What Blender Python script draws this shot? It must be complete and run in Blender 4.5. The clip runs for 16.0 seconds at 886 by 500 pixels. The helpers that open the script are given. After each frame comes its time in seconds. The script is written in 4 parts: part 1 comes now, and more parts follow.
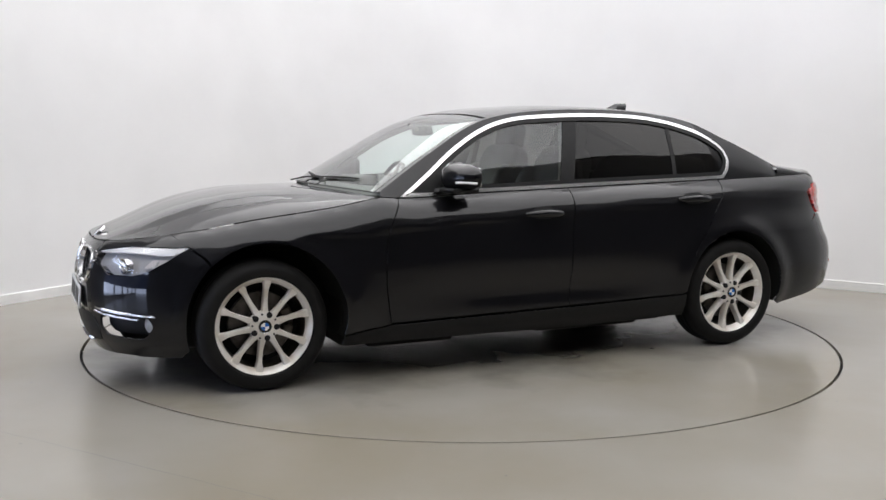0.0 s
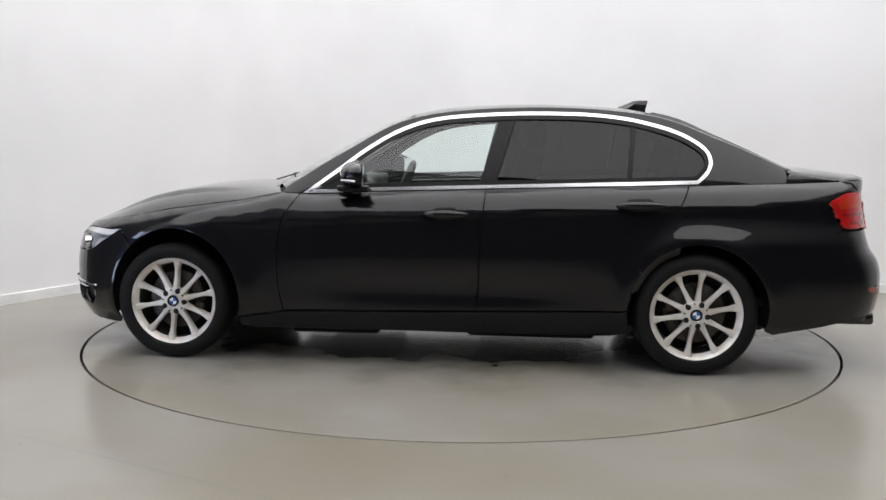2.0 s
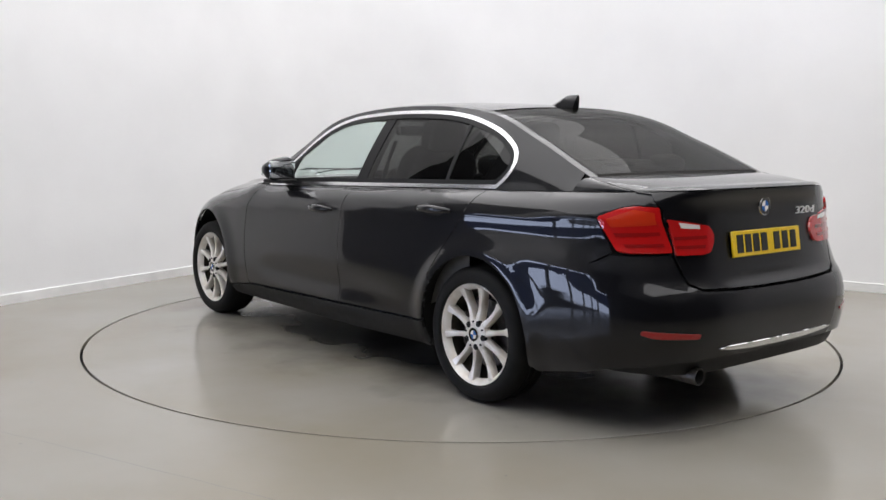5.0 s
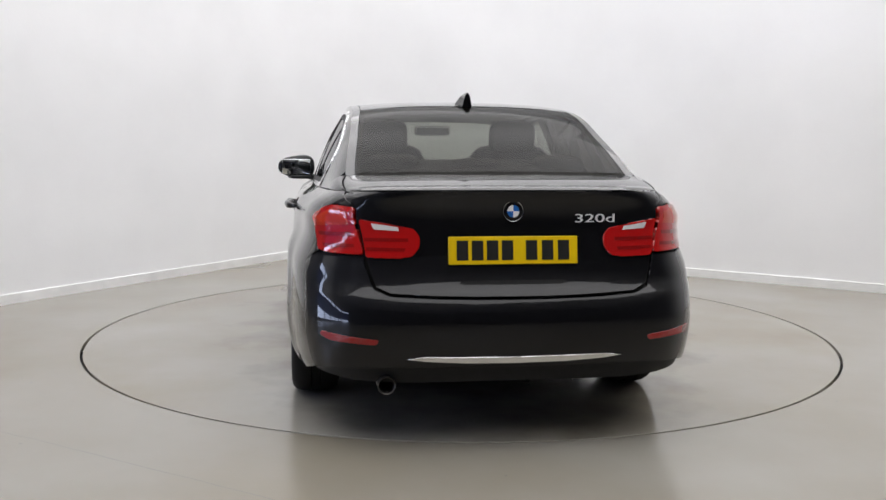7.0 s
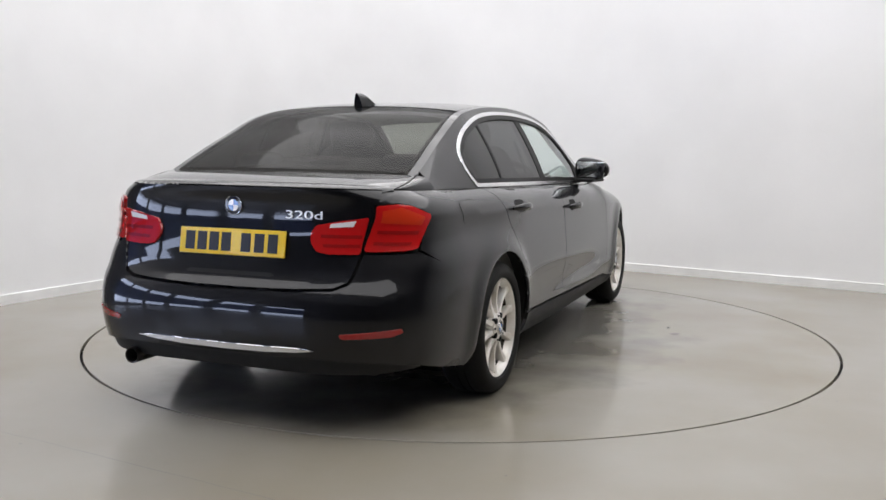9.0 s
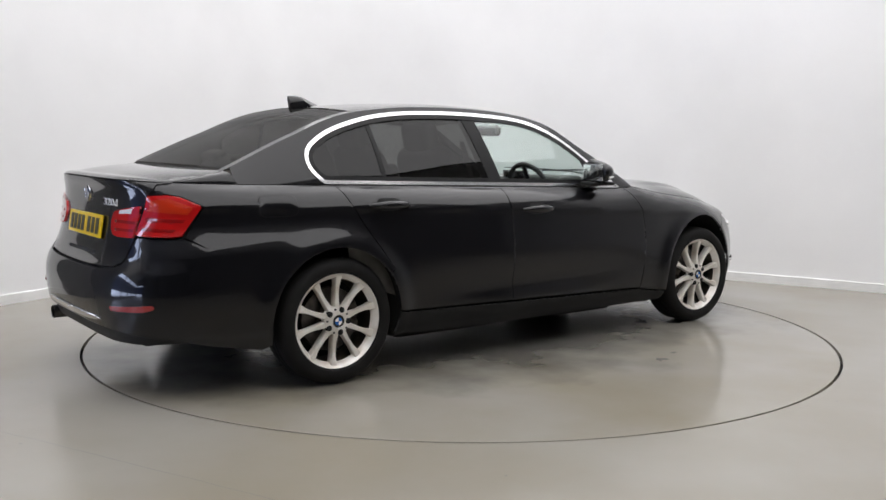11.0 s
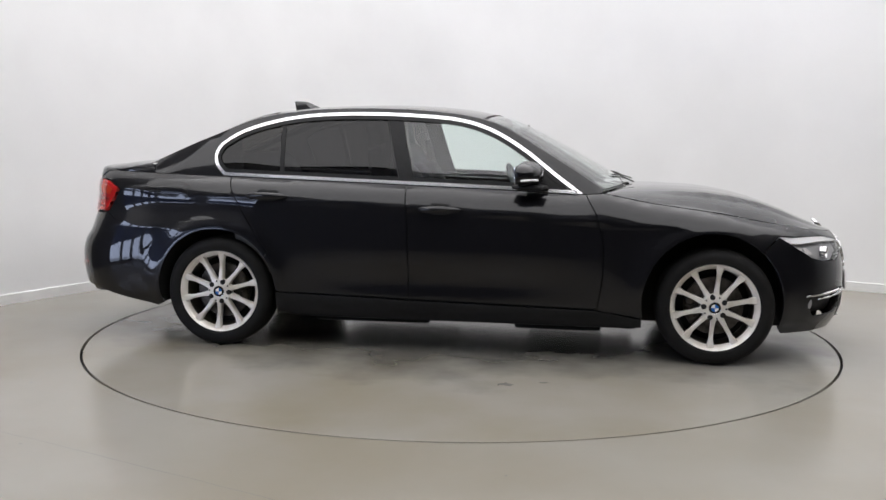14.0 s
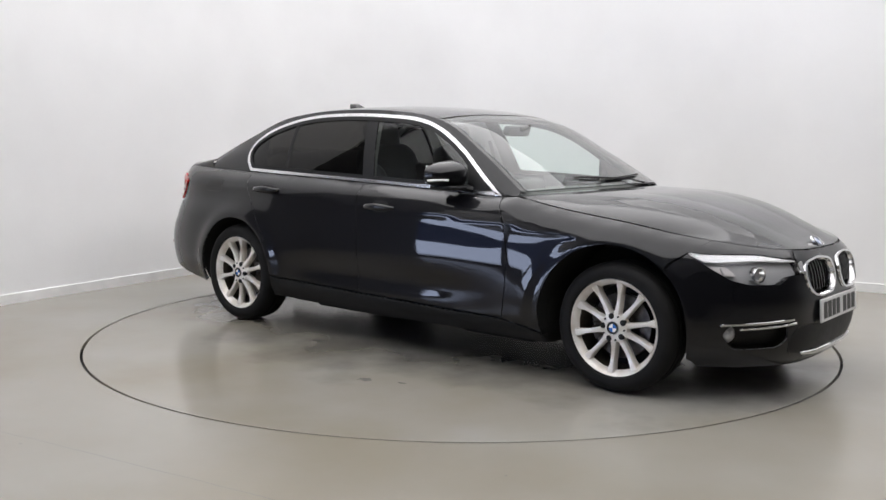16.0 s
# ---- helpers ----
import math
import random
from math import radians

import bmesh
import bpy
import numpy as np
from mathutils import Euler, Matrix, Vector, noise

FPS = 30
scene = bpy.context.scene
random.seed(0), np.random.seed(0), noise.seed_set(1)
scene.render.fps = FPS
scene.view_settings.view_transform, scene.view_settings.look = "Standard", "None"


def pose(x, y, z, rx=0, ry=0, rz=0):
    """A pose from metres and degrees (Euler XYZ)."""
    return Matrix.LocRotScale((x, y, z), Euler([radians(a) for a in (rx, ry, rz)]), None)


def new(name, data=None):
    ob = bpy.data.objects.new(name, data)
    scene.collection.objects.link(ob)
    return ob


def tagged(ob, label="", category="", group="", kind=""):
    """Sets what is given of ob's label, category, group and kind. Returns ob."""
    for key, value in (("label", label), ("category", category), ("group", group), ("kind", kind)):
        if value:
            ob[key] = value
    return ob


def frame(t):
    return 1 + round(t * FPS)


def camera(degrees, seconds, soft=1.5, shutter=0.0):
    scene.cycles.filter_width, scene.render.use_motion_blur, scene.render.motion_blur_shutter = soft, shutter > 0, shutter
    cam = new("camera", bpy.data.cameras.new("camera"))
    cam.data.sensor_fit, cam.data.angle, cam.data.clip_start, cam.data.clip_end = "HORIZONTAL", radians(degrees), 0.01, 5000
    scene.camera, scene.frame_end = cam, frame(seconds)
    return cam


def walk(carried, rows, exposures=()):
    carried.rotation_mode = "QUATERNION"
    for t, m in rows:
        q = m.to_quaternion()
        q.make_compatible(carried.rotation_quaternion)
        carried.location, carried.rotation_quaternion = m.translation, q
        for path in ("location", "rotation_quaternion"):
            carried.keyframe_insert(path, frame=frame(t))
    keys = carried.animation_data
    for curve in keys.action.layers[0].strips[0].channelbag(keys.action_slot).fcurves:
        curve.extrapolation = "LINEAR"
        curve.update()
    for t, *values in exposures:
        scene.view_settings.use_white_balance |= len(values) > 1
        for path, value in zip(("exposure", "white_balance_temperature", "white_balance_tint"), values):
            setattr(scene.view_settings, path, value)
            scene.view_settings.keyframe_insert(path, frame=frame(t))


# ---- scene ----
# ---- camera: it stands still before the turntable ----
EYE = (0.0, -6.017, 1.2345)
cam = camera(49.63, 16.0)
still = pose(*EYE, 90 - 6.839, 0, 1.012) @ pose(0, 0, 0, 0, 0, 0.432)
walk(cam, [(0.0, still), (16.0, still)])

# heading of the car and the turntable, degrees, by seconds
TURN = [(0, 205.70), (0.5, 198.27), (1, 190.63), (1.5, 183.57), (2, 175.40), (2.5, 168.21), (3, 160.23), (5.5, 122.40),
        (6, 114.49), (6.5, 107.04), (7, 99.13), (7.5, 91.88), (8, 83.95), (8.5, 76.75), (9, 68.86), (9.5, 61.71),
        (12, 22.10), (12.5, 14.86), (13, 6.86), (13.5, -0.56), (14, -8.69), (14.5, -16.03), (15, -23.74), (15.5, -30.94),
        (16, -38.93)]
OFF = (0.0935, 0.1483)
RING = 2.258

# ---- world and light ----
world = bpy.data.worlds.new("world")
scene.world = world
world.use_nodes = True
wn = world.node_tree
sky = wn.nodes.new("ShaderNodeTexSky")
sky.sky_type, sky.sun_disc, sky.sun_elevation = "NISHITA", False, radians(35)
wn.links.new(sky.outputs[0], wn.nodes["Background"].inputs[0])
wn.nodes["Background"].inputs[1].default_value = 0.1
scene.view_settings.exposure = 0.19


# ---- materials ----
def material(name, colour=(0.5, 0.5, 0.5), rough=0.5, metal=0.0, coat=0.0, spec=0.5, emit=None, power=0.0):
    m = bpy.data.materials.new(name)
    m.use_nodes = True
    b = m.node_tree.nodes["Principled BSDF"]
    b.inputs["Base Color"].default_value = (*colour, 1)
    b.inputs["Roughness"].default_value = rough
    b.inputs["Metallic"].default_value = metal
    b.inputs["Coat Weight"].default_value = coat
    b.inputs["Coat Roughness"].default_value = 0.02
    b.inputs["Coat IOR"].default_value = 1.42
    b.inputs["Specular IOR Level"].default_value = spec
    if emit:
        b.inputs["Emission Color"].default_value = (*emit, 1)
        b.inputs["Emission Strength"].default_value = power
    return m


def vary(m, dark, light, scale, detail=6.0, rough=None, bump=0.0, bump_scale=None, stretch=(1, 1, 1)):
    """Noise between two colours, with roughness and relief to go with it."""
    nt = m.node_tree
    b = nt.nodes["Principled BSDF"]
    tc = nt.nodes.new("ShaderNodeTexCoord")
    mp = nt.nodes.new("ShaderNodeMapping")
    mp.inputs["Scale"].default_value = stretch
    nt.links.new(tc.outputs["Object"], mp.inputs[0])
    big = nt.nodes.new("ShaderNodeTexNoise")
    big.inputs["Scale"].default_value, big.inputs["Detail"].default_value = scale, detail
    nt.links.new(mp.outputs[0], big.inputs["Vector"])
    ramp = nt.nodes.new("ShaderNodeValToRGB")
    ramp.color_ramp.elements[0].position, ramp.color_ramp.elements[1].position = 0.3, 0.72
    ramp.color_ramp.elements[0].color, ramp.color_ramp.elements[1].color = (*dark, 1), (*light, 1)
    nt.links.new(big.outputs["Fac"], ramp.inputs[0])
    nt.links.new(ramp.outputs[0], b.inputs["Base Color"])
    if rough:
        mr = nt.nodes.new("ShaderNodeMapRange")
        mr.inputs["To Min"].default_value, mr.inputs["To Max"].default_value = rough
        nt.links.new(big.outputs["Fac"], mr.inputs[0])
        nt.links.new(mr.outputs[0], b.inputs["Roughness"])
    if bump:
        fine = nt.nodes.new("ShaderNodeTexNoise")
        fine.inputs["Scale"].default_value, fine.inputs["Detail"].default_value = bump_scale or scale * 12, 5
        nt.links.new(mp.outputs[0], fine.inputs["Vector"])
        bp = nt.nodes.new("ShaderNodeBump")
        bp.inputs["Strength"].default_value, bp.inputs["Distance"].default_value = bump, 0.004
        nt.links.new(fine.outputs["Fac"], bp.inputs["Height"])
        nt.links.new(bp.outputs[0], b.inputs["Normal"])
    return m


def glass(name, tint, gloss=1.0, base=0.06):
    """A thin pane: tinted see-through with a mirror coat that grows at a slant."""
    m = bpy.data.materials.new(name)
    m.use_nodes = True
    nt = m.node_tree
    nt.nodes.remove(nt.nodes["Principled BSDF"])
    tr, gl = nt.nodes.new("ShaderNodeBsdfTransparent"), nt.nodes.new("ShaderNodeBsdfGlossy")
    tr.inputs[0].default_value = (*tint, 1)
    gl.inputs["Roughness"].default_value = 0.01
    gl.inputs["Color"].default_value = (gloss, gloss, gloss, 1)
    lw, mix = nt.nodes.new("ShaderNodeLayerWeight"), nt.nodes.new("ShaderNodeMixShader")
    lw.inputs["Blend"].default_value = 0.5
    up, ma = nt.nodes.new("ShaderNodeMath"), nt.nodes.new("ShaderNodeMath")
    up.operation, up.inputs[1].default_value = "POWER", 4.0
    ma.operation, ma.inputs[1].default_value, ma.inputs[2].default_value = "MULTIPLY_ADD", 0.85, base
    nt.links.new(lw.outputs["Facing"], up.inputs[0])
    nt.links.new(up.outputs[0], ma.inputs[0])
    nt.links.new(ma.outputs[0], mix.inputs[0])
    nt.links.new(tr.outputs[0], mix.inputs[1])
    nt.links.new(gl.outputs[0], mix.inputs[2])
    nt.links.new(mix.outputs[0], nt.nodes["Material Output"].inputs[0])
    return m


def paint_material():
    """Black metallic paint under clear coat, with a fine flake and a thin film of road dust."""
    m = material("black_paint", (0.008, 0.008, 0.009), 0.4, 0.0, 1.0, 0.08)
    nt = m.node_tree
    b = nt.nodes["Principled BSDF"]
    tc, flake = nt.nodes.new("ShaderNodeTexCoord"), nt.nodes.new("ShaderNodeTexNoise")
    flake.inputs["Scale"].default_value = 900
    nt.links.new(tc.outputs["Object"], flake.inputs["Vector"])
    ramp = nt.nodes.new("ShaderNodeValToRGB")
    ramp.color_ramp.elements[0].color, ramp.color_ramp.elements[1].color = (0.002, 0.002, 0.0025, 1), (0.006, 0.006, 0.008, 1)
    nt.links.new(flake.outputs["Fac"], ramp.inputs[0])
    nt.links.new(ramp.outputs[0], b.inputs["Base Color"])
    dust = nt.nodes.new("ShaderNodeTexNoise")
    dust.inputs["Scale"].default_value, dust.inputs["Detail"].default_value = 3.0, 8
    nt.links.new(tc.outputs["Object"], dust.inputs["Vector"])
    mr = nt.nodes.new("ShaderNodeMapRange")
    mr.inputs["From Min"].default_value, mr.inputs["From Max"].default_value = 0.35, 0.75
    mr.inputs["To Min"].default_value, mr.inputs["To Max"].default_value = 0.01, 0.05
    nt.links.new(dust.outputs["Fac"], mr.inputs[0])
    nt.links.new(mr.outputs[0], b.inputs["Coat Roughness"])
    return m


PAINT = paint_material()
CHROME = material("chrome", (0.80, 0.80, 0.81), 0.24, 1.0)
BLACK = vary(material("black_plastic", rough=0.5, spec=0.25), (0.006, 0.006, 0.0065), (0.011, 0.011, 0.0115), 30, rough=(0.4, 0.6))
PIANO = material("piano_black", (0.006, 0.006, 0.007), 0.08, 0, 0.5)
DARK = material("dark_cavity", (0.006, 0.006, 0.006), 0.9)
RUBBER = vary(material("tyre_rubber", rough=0.7, spec=0.2), (0.005, 0.005, 0.005), (0.011, 0.0105, 0.010), 14, rough=(0.55, 0.8), bump=0.15)
ALLOY = vary(material("silver_alloy", rough=0.30, metal=0.25), (0.62, 0.56, 0.48), (0.92, 0.91, 0.89), 9, rough=(0.28, 0.45))
# dust brown; shade between the spokes is put into this and the next colour
ALLOY_IN = vary(material("dark_dusty_alloy", rough=0.5, metal=0.5), (0.022, 0.018, 0.014), (0.085, 0.072, 0.058), 12, rough=(0.4, 0.6))
STEEL = vary(material("brake_steel", rough=0.35, metal=0.9), (0.04, 0.037, 0.034), (0.13, 0.12, 0.115), 20)
GLASS_CLEAR = glass("clear_glass", (0.86, 0.93, 0.91))
GLASS_FRONT = glass("windscreen_glass", (0.82, 0.90, 0.87))
GLASS_DARK = glass("privacy_glass", (0.085, 0.083, 0.082), 0.7, 0.04)
GLASS_REAR = glass("tinted_rear_glass", (0.29, 0.28, 0.25), 0.30, 0.03)
LENS = glass("clear_lens", (0.97, 0.97, 0.97), 1.0, 0.04)
MIRROR = material("mirror_glass", (0.85, 0.87, 0.88), 0.01, 1.0)
RED = material("red_lens", (0.46, 0.008, 0.008), 0.08, 0, 1.0)
RED_DEEP = material("deep_red_lens", (0.26, 0.006, 0.006), 0.12, 0, 1.0)
ORANGE = material("amber_red_lens", (0.50, 0.030, 0.008), 0.1, 0, 1.0)
WHITE_LENS = material("white_lens", (0.75, 0.72, 0.72), 0.15, 0, 1.0)
HOUSING = material("headlight_housing", (0.42, 0.42, 0.43), 0.4, 0.0)
REFLECTOR = material("reflector", (0.85, 0.85, 0.86), 0.12, 1.0)
LIGHT_STRIP = material("white_light_strip", (0.85, 0.85, 0.86), 0.2, 0.0, 1.0)
PLATE_Y = vary(material("yellow_plate", rough=0.3, coat=0.3), (0.78, 0.52, 0.0), (0.85, 0.58, 0.005), 20)
PLATE_W = vary(material("white_plate", rough=0.3, coat=0.3), (0.68, 0.68, 0.68), (0.78, 0.78, 0.78), 20)
INK = material("black_characters", (0.012, 0.012, 0.012), 0.4)
BADGE_BLUE = material("badge_blue", (0.02, 0.13, 0.45), 0.15, 0, 1)
BADGE_WHITE = material("badge_white", (0.8, 0.8, 0.8), 0.15, 0, 1)
SEAT = vary(material("black_leather", rough=0.5), (0.016, 0.016, 0.017), (0.028, 0.028, 0.029), 16, rough=(0.4, 0.6), bump=0.2)
TRIM = vary(material("grey_interior_trim", rough=0.6), (0.075, 0.074, 0.070), (0.11, 0.108, 0.102), 18, rough=(0.5, 0.7), bump=0.1)
HEADLINER = vary(material("grey_headliner", rough=0.95), (0.24, 0.235, 0.22), (0.30, 0.295, 0.28), 30, bump=0.1)


# ---- small maths ----
def curve(*pts):
    """A smooth line through (t, value) pairs, held flat past its ends."""
    ts, vs = [q[0] for q in pts], [q[1] for q in pts]
    n = len(ts)
    dl = [(vs[i + 1] - vs[i]) / (ts[i + 1] - ts[i]) for i in range(n - 1)]
    ms = [dl[0]] + [((ts[i + 1] - ts[i]) * dl[i - 1] + (ts[i] - ts[i - 1]) * dl[i]) / (ts[i + 1] - ts[i - 1]) for i in range(1, n - 1)] + [dl[-1]]

    def f(t):
        if t <= ts[0]:
            return vs[0]
        if t >= ts[-1]:
            return vs[-1]
        i = 0
        while t > ts[i + 1]:
            i += 1
        h = ts[i + 1] - ts[i]
        s = (t - ts[i]) / h
        return (vs[i] * (2 * s**3 - 3 * s * s + 1) + vs[i + 1] * (3 * s * s - 2 * s**3)
                + h * ms[i] * (s**3 - 2 * s * s + s) + h * ms[i + 1] * (s**3 - s * s))
    return f


def inside(poly, x, y):
    r = False
    for (x0, y0), (x1, y1) in zip(poly, poly[1:] + poly[:1]):
        if (y0 > y) != (y1 > y) and x < (x1 - x0) * (y - y0) / (y1 - y0) + x0:
            r = not r
    return r


def resample(poly, step):
    out = []
    for (x0, y0), (x1, y1) in zip(poly, poly[1:] + poly[:1]):
        n = max(1, math.ceil(math.hypot(x1 - x0, y1 - y0) / step))
        out += [(x0 + (x1 - x0) * i / n, y0 + (y1 - y0) * i / n) for i in range(n)]
    return out


def inset(poly, d):
    """The polygon drawn in by d on all sides."""
    area2 = sum(a[0] * b[1] - b[0] * a[1] for a, b in zip(poly, poly[1:] + poly[:1]))
    sgn = 1 if area2 > 0 else -1
    out, n = [], len(poly)
    for i in range(n):
        p0, p1, p2 = Vector(poly[i - 1]), Vector(poly[i]), Vector(poly[(i + 1) % n])
        e0, e1 = (p1 - p0), (p2 - p1)
        if e0.length < 1e-7 or e1.length < 1e-7:
            out.append(tuple(p1))
            continue
        e0.normalize(), e1.normalize()
        n0, n1 = Vector((-e0.y, e0.x)) * sgn, Vector((-e1.y, e1.x)) * sgn
        b = n0 + n1
        k = max(0.35, 1 + n0.dot(n1))
        out.append(tuple(p1 + b * (d / k)))
    return out


def rounded(poly, r, n=4):
    """The polygon with its corners rounded off."""
    out, m = [], len(poly)
    for i in range(m):
        p0, p1, p2 = Vector(poly[i - 1]), Vector(poly[i]), Vector(poly[(i + 1) % m])
        a, b = (p0 - p1), (p2 - p1)
        da, db = min(r, a.length * 0.45), min(r, b.length * 0.45)
        s, e = p1 + a.normalized() * da, p1 + b.normalized() * db
        for k in range(n + 1):
            t = k / n
            out.append(tuple(s * (1 - t)**2 + p1 * 2 * t * (1 - t) + e * t * t))
    return out


class Shape:
    """Gathers vertices, faces and exact normals of one mesh."""

    def __init__(self):
        self.v, self.f, self.n = [], [], []

    def add(self, verts, faces, normals):
        k = len(self.v)
        self.v += [tuple(q) for q in verts]
        self.n += [tuple(q) for q in normals]
        for f in faces:
            c = sum((Vector(normals[i]) for i in f), Vector())
            a, b, d = (Vector(verts[i]) for i in f[:3])
            f = list(f) if (b - a).cross(d - a).dot(c) >= 0 else list(reversed(f))
            self.f.append([k + i for i in f])

    def mirrored(self):
        s = Shape()
        s.v = [(x, -y, z) for x, y, z in self.v]
        s.n = [(x, -y, z) for x, y, z in self.n]
        s.f = [list(reversed(f)) for f in self.f]
        return s

    def both(self):
        s, o = Shape(), self.mirrored()
        k = len(self.v)
        s.v, s.n, s.f = self.v + o.v, self.n + o.n, self.f + [[k + i for i in f] for f in o.f]
        return s


def normal_at(fn, a, b, e=0.004):
    pa, pb = Vector(fn(a + e, b)) - Vector(fn(a - e, b)), Vector(fn(a, b + e)) - Vector(fn(a, b - e))
    n = pa.cross(pb)
    return n.normalized() if n.length > 1e-12 else Vector((0, 0, 1))


def panel(poly, fn, out, step=0.045, holes=(), flange=0.014, lift=0.0, gap=0.0, target=None, fine=0.02):
    """A trimmed sheet of the surface fn(a, b) inside poly, with a rolled edge going in. out: +1 or -1, which way the surface faces."""
    s = target or Shape()
    if gap:
        ends = (A_NOSE, A_TAIL)
        poly = [(q[0], p[1]) if q[0] in ends else p for p, q in zip(inset(poly, gap), poly)]
    loops = [resample(list(poly), fine)] + [resample(list(h), fine) for h in holes]
    pts, edges = [], []
    for lp in loops:
        k = len(pts)
        pts += lp
        edges += [(k + i, k + (i + 1) % len(lp)) for i in range(len(lp))]
    xs, ys = [q[0] for q in loops[0]], [q[1] for q in loops[0]]
    edge_pts = np.array(pts)
    i0, i1 = math.floor(min(xs) / step), math.ceil(max(xs) / step)
    j0, j1 = math.floor(min(ys) / step), math.ceil(max(ys) / step)
    for i in range(i0, i1 + 1):
        for j in range(j0, j1 + 1):
            x, y = i * step, j * step
            if inside(loops[0], x, y) and not any(inside(h, x, y) for h in loops[1:]):
                if np.min((edge_pts[:, 0] - x)**2 + (edge_pts[:, 1] - y)**2) > (step * 0.4)**2:
                    pts.append((x, y))
    from mathutils.geometry import delaunay_2d_cdt
    vo, _, fo, _, _, _ = delaunay_2d_cdt([Vector(q) for q in pts], edges, [], 0, 1e-6)
    faces = []
    for f in fo:
        cx, cy = sum(vo[i].x for i in f) / len(f), sum(vo[i].y for i in f) / len(f)
        if inside(loops[0], cx, cy) and not any(inside(h, cx, cy) for h in loops[1:]):
            faces.append(list(f))
    norms = [normal_at(fn, q.x, q.y) * out for q in vo]
    verts = [Vector(fn(q.x, q.y)) + n * lift for q, n in zip(vo, norms)]
    s.add(verts, faces, norms)
    if flange:
        count = {}
        for f in faces:
            for i in range(len(f)):
                e = tuple(sorted((f[i], f[(i + 1) % len(f)])))
                count.setdefault(e, []).append(f)
        for (i, j), fs in count.items():
            if len(fs) == 1:
                mid = sum((verts[k] for k in fs[0]), Vector()) / len(fs[0])
                a, b = verts[i], verts[j]
                side = ((a + b) / 2 - mid).normalized()
                q = [a, b, b - norms[j] * flange, a - norms[i] * flange]
                s.add(q, [(0, 1, 2, 3)], [(norms[i] + side).normalized(), (norms[j] + side).normalized(), side, side])
    return s


def grid(fn, us, vs, out, target=None):
    """A plain net of the surface fn over us x vs."""
    s = target or Shape()
    verts, norms, n = [], [], len(vs)
    for u in us:
        for v in vs:
            verts.append(fn(u, v))
            norms.append(normal_at(fn, u, v) * out)
    s.add(verts, [(i * n + j, i * n + j + 1, (i + 1) * n + j + 1, (i + 1) * n + j) for i in range(len(us) - 1) for j in range(n - 1)], norms)
    return s


def span(a, b, n):
    return [a + (b - a) * i / n for i in range(n + 1)]


def part(name, geo, mat, parent, label=""):
    """Links a Shape or a bmesh as one mesh object under a thing or a part."""
    me = bpy.data.meshes.new(name)
    if isinstance(geo, Shape):
        me.from_pydata(geo.v, [], geo.f)
        me.shade_smooth()
        me.normals_split_custom_set_from_vertices(geo.n)
    else:
        bmesh.ops.recalc_face_normals(geo, faces=geo.faces)
        geo.to_mesh(me)
        geo.free()
        me.shade_smooth()
        me.set_sharp_from_angle(angle=radians(38))
    me.materials.append(mat)
    ob = new(name, me)
    ob.parent = parent
    if label:
        tagged(ob, label)
    return ob


def box(sx, sy, sz, m=Matrix(), bevel=0.0, seg=2, bm=None):
    own = bm or bmesh.new()
    made = bmesh.ops.create_cube(own, size=1, matrix=m @ Matrix.Diagonal((sx, sy, sz, 1)))
    if bevel:
        es = list({e for v in made["verts"] for e in v.link_edges})
        bmesh.ops.bevel(own, geom=es, offset=bevel, segments=seg, affect="EDGES", profile=0.5)
    return own


def lathe(profile, n=48, m=Matrix(), bm=None, closed=False):
    """Turns (radius, along) pairs round the y axis."""
    own = bm or bmesh.new()
    rows = [[own.verts.new(m @ Vector((r * math.cos(2 * math.pi * i / n), y, r * math.sin(2 * math.pi * i / n)))) for i in range(n)] for r, y in profile]
    pairs = list(zip(rows, rows[1:])) + ([(rows[-1], rows[0])] if closed else [])
    for ra, rb in pairs:
        for i in range(n):
            own.faces.new((ra[i], ra[(i + 1) % n], rb[(i + 1) % n], rb[i]))
    return own


def tube(points, radius, n=8, bm=None, flat=1.0):
    """A rod along points; flat squashes it upright."""
    own = bm or bmesh.new()
    rings = []
    for i, p in enumerate(points):
        d = (Vector(points[min(i + 1, len(points) - 1)]) - Vector(points[max(i - 1, 0)])).normalized()
        a = d.cross(Vector((0, 0, 1)))
        a = a.normalized() if a.length > 1e-5 else Vector((1, 0, 0))
        b = a.cross(d)
        r = radius[i] if isinstance(radius, (list, tuple)) else radius
        rings.append([own.verts.new(Vector(p) + a * (r * math.cos(2 * math.pi * k / n)) + b * (r * flat * math.sin(2 * math.pi * k / n))) for k in range(n)])
    for ra, rb in zip(rings, rings[1:]):
        for k in range(n):
            own.faces.new((ra[k], ra[(k + 1) % n], rb[(k + 1) % n], rb[k]))
    own.faces.new(rings[0]), own.faces.new(rings[-1])
    return own


def slab(poly, fn, out, thick, step=0.05, gap=0.0, fine=0.02):
    """A solid plate of the surface fn inside poly, standing proud by thick."""
    return panel(poly, fn, out, step, (), thick, thick, gap, fine=fine)


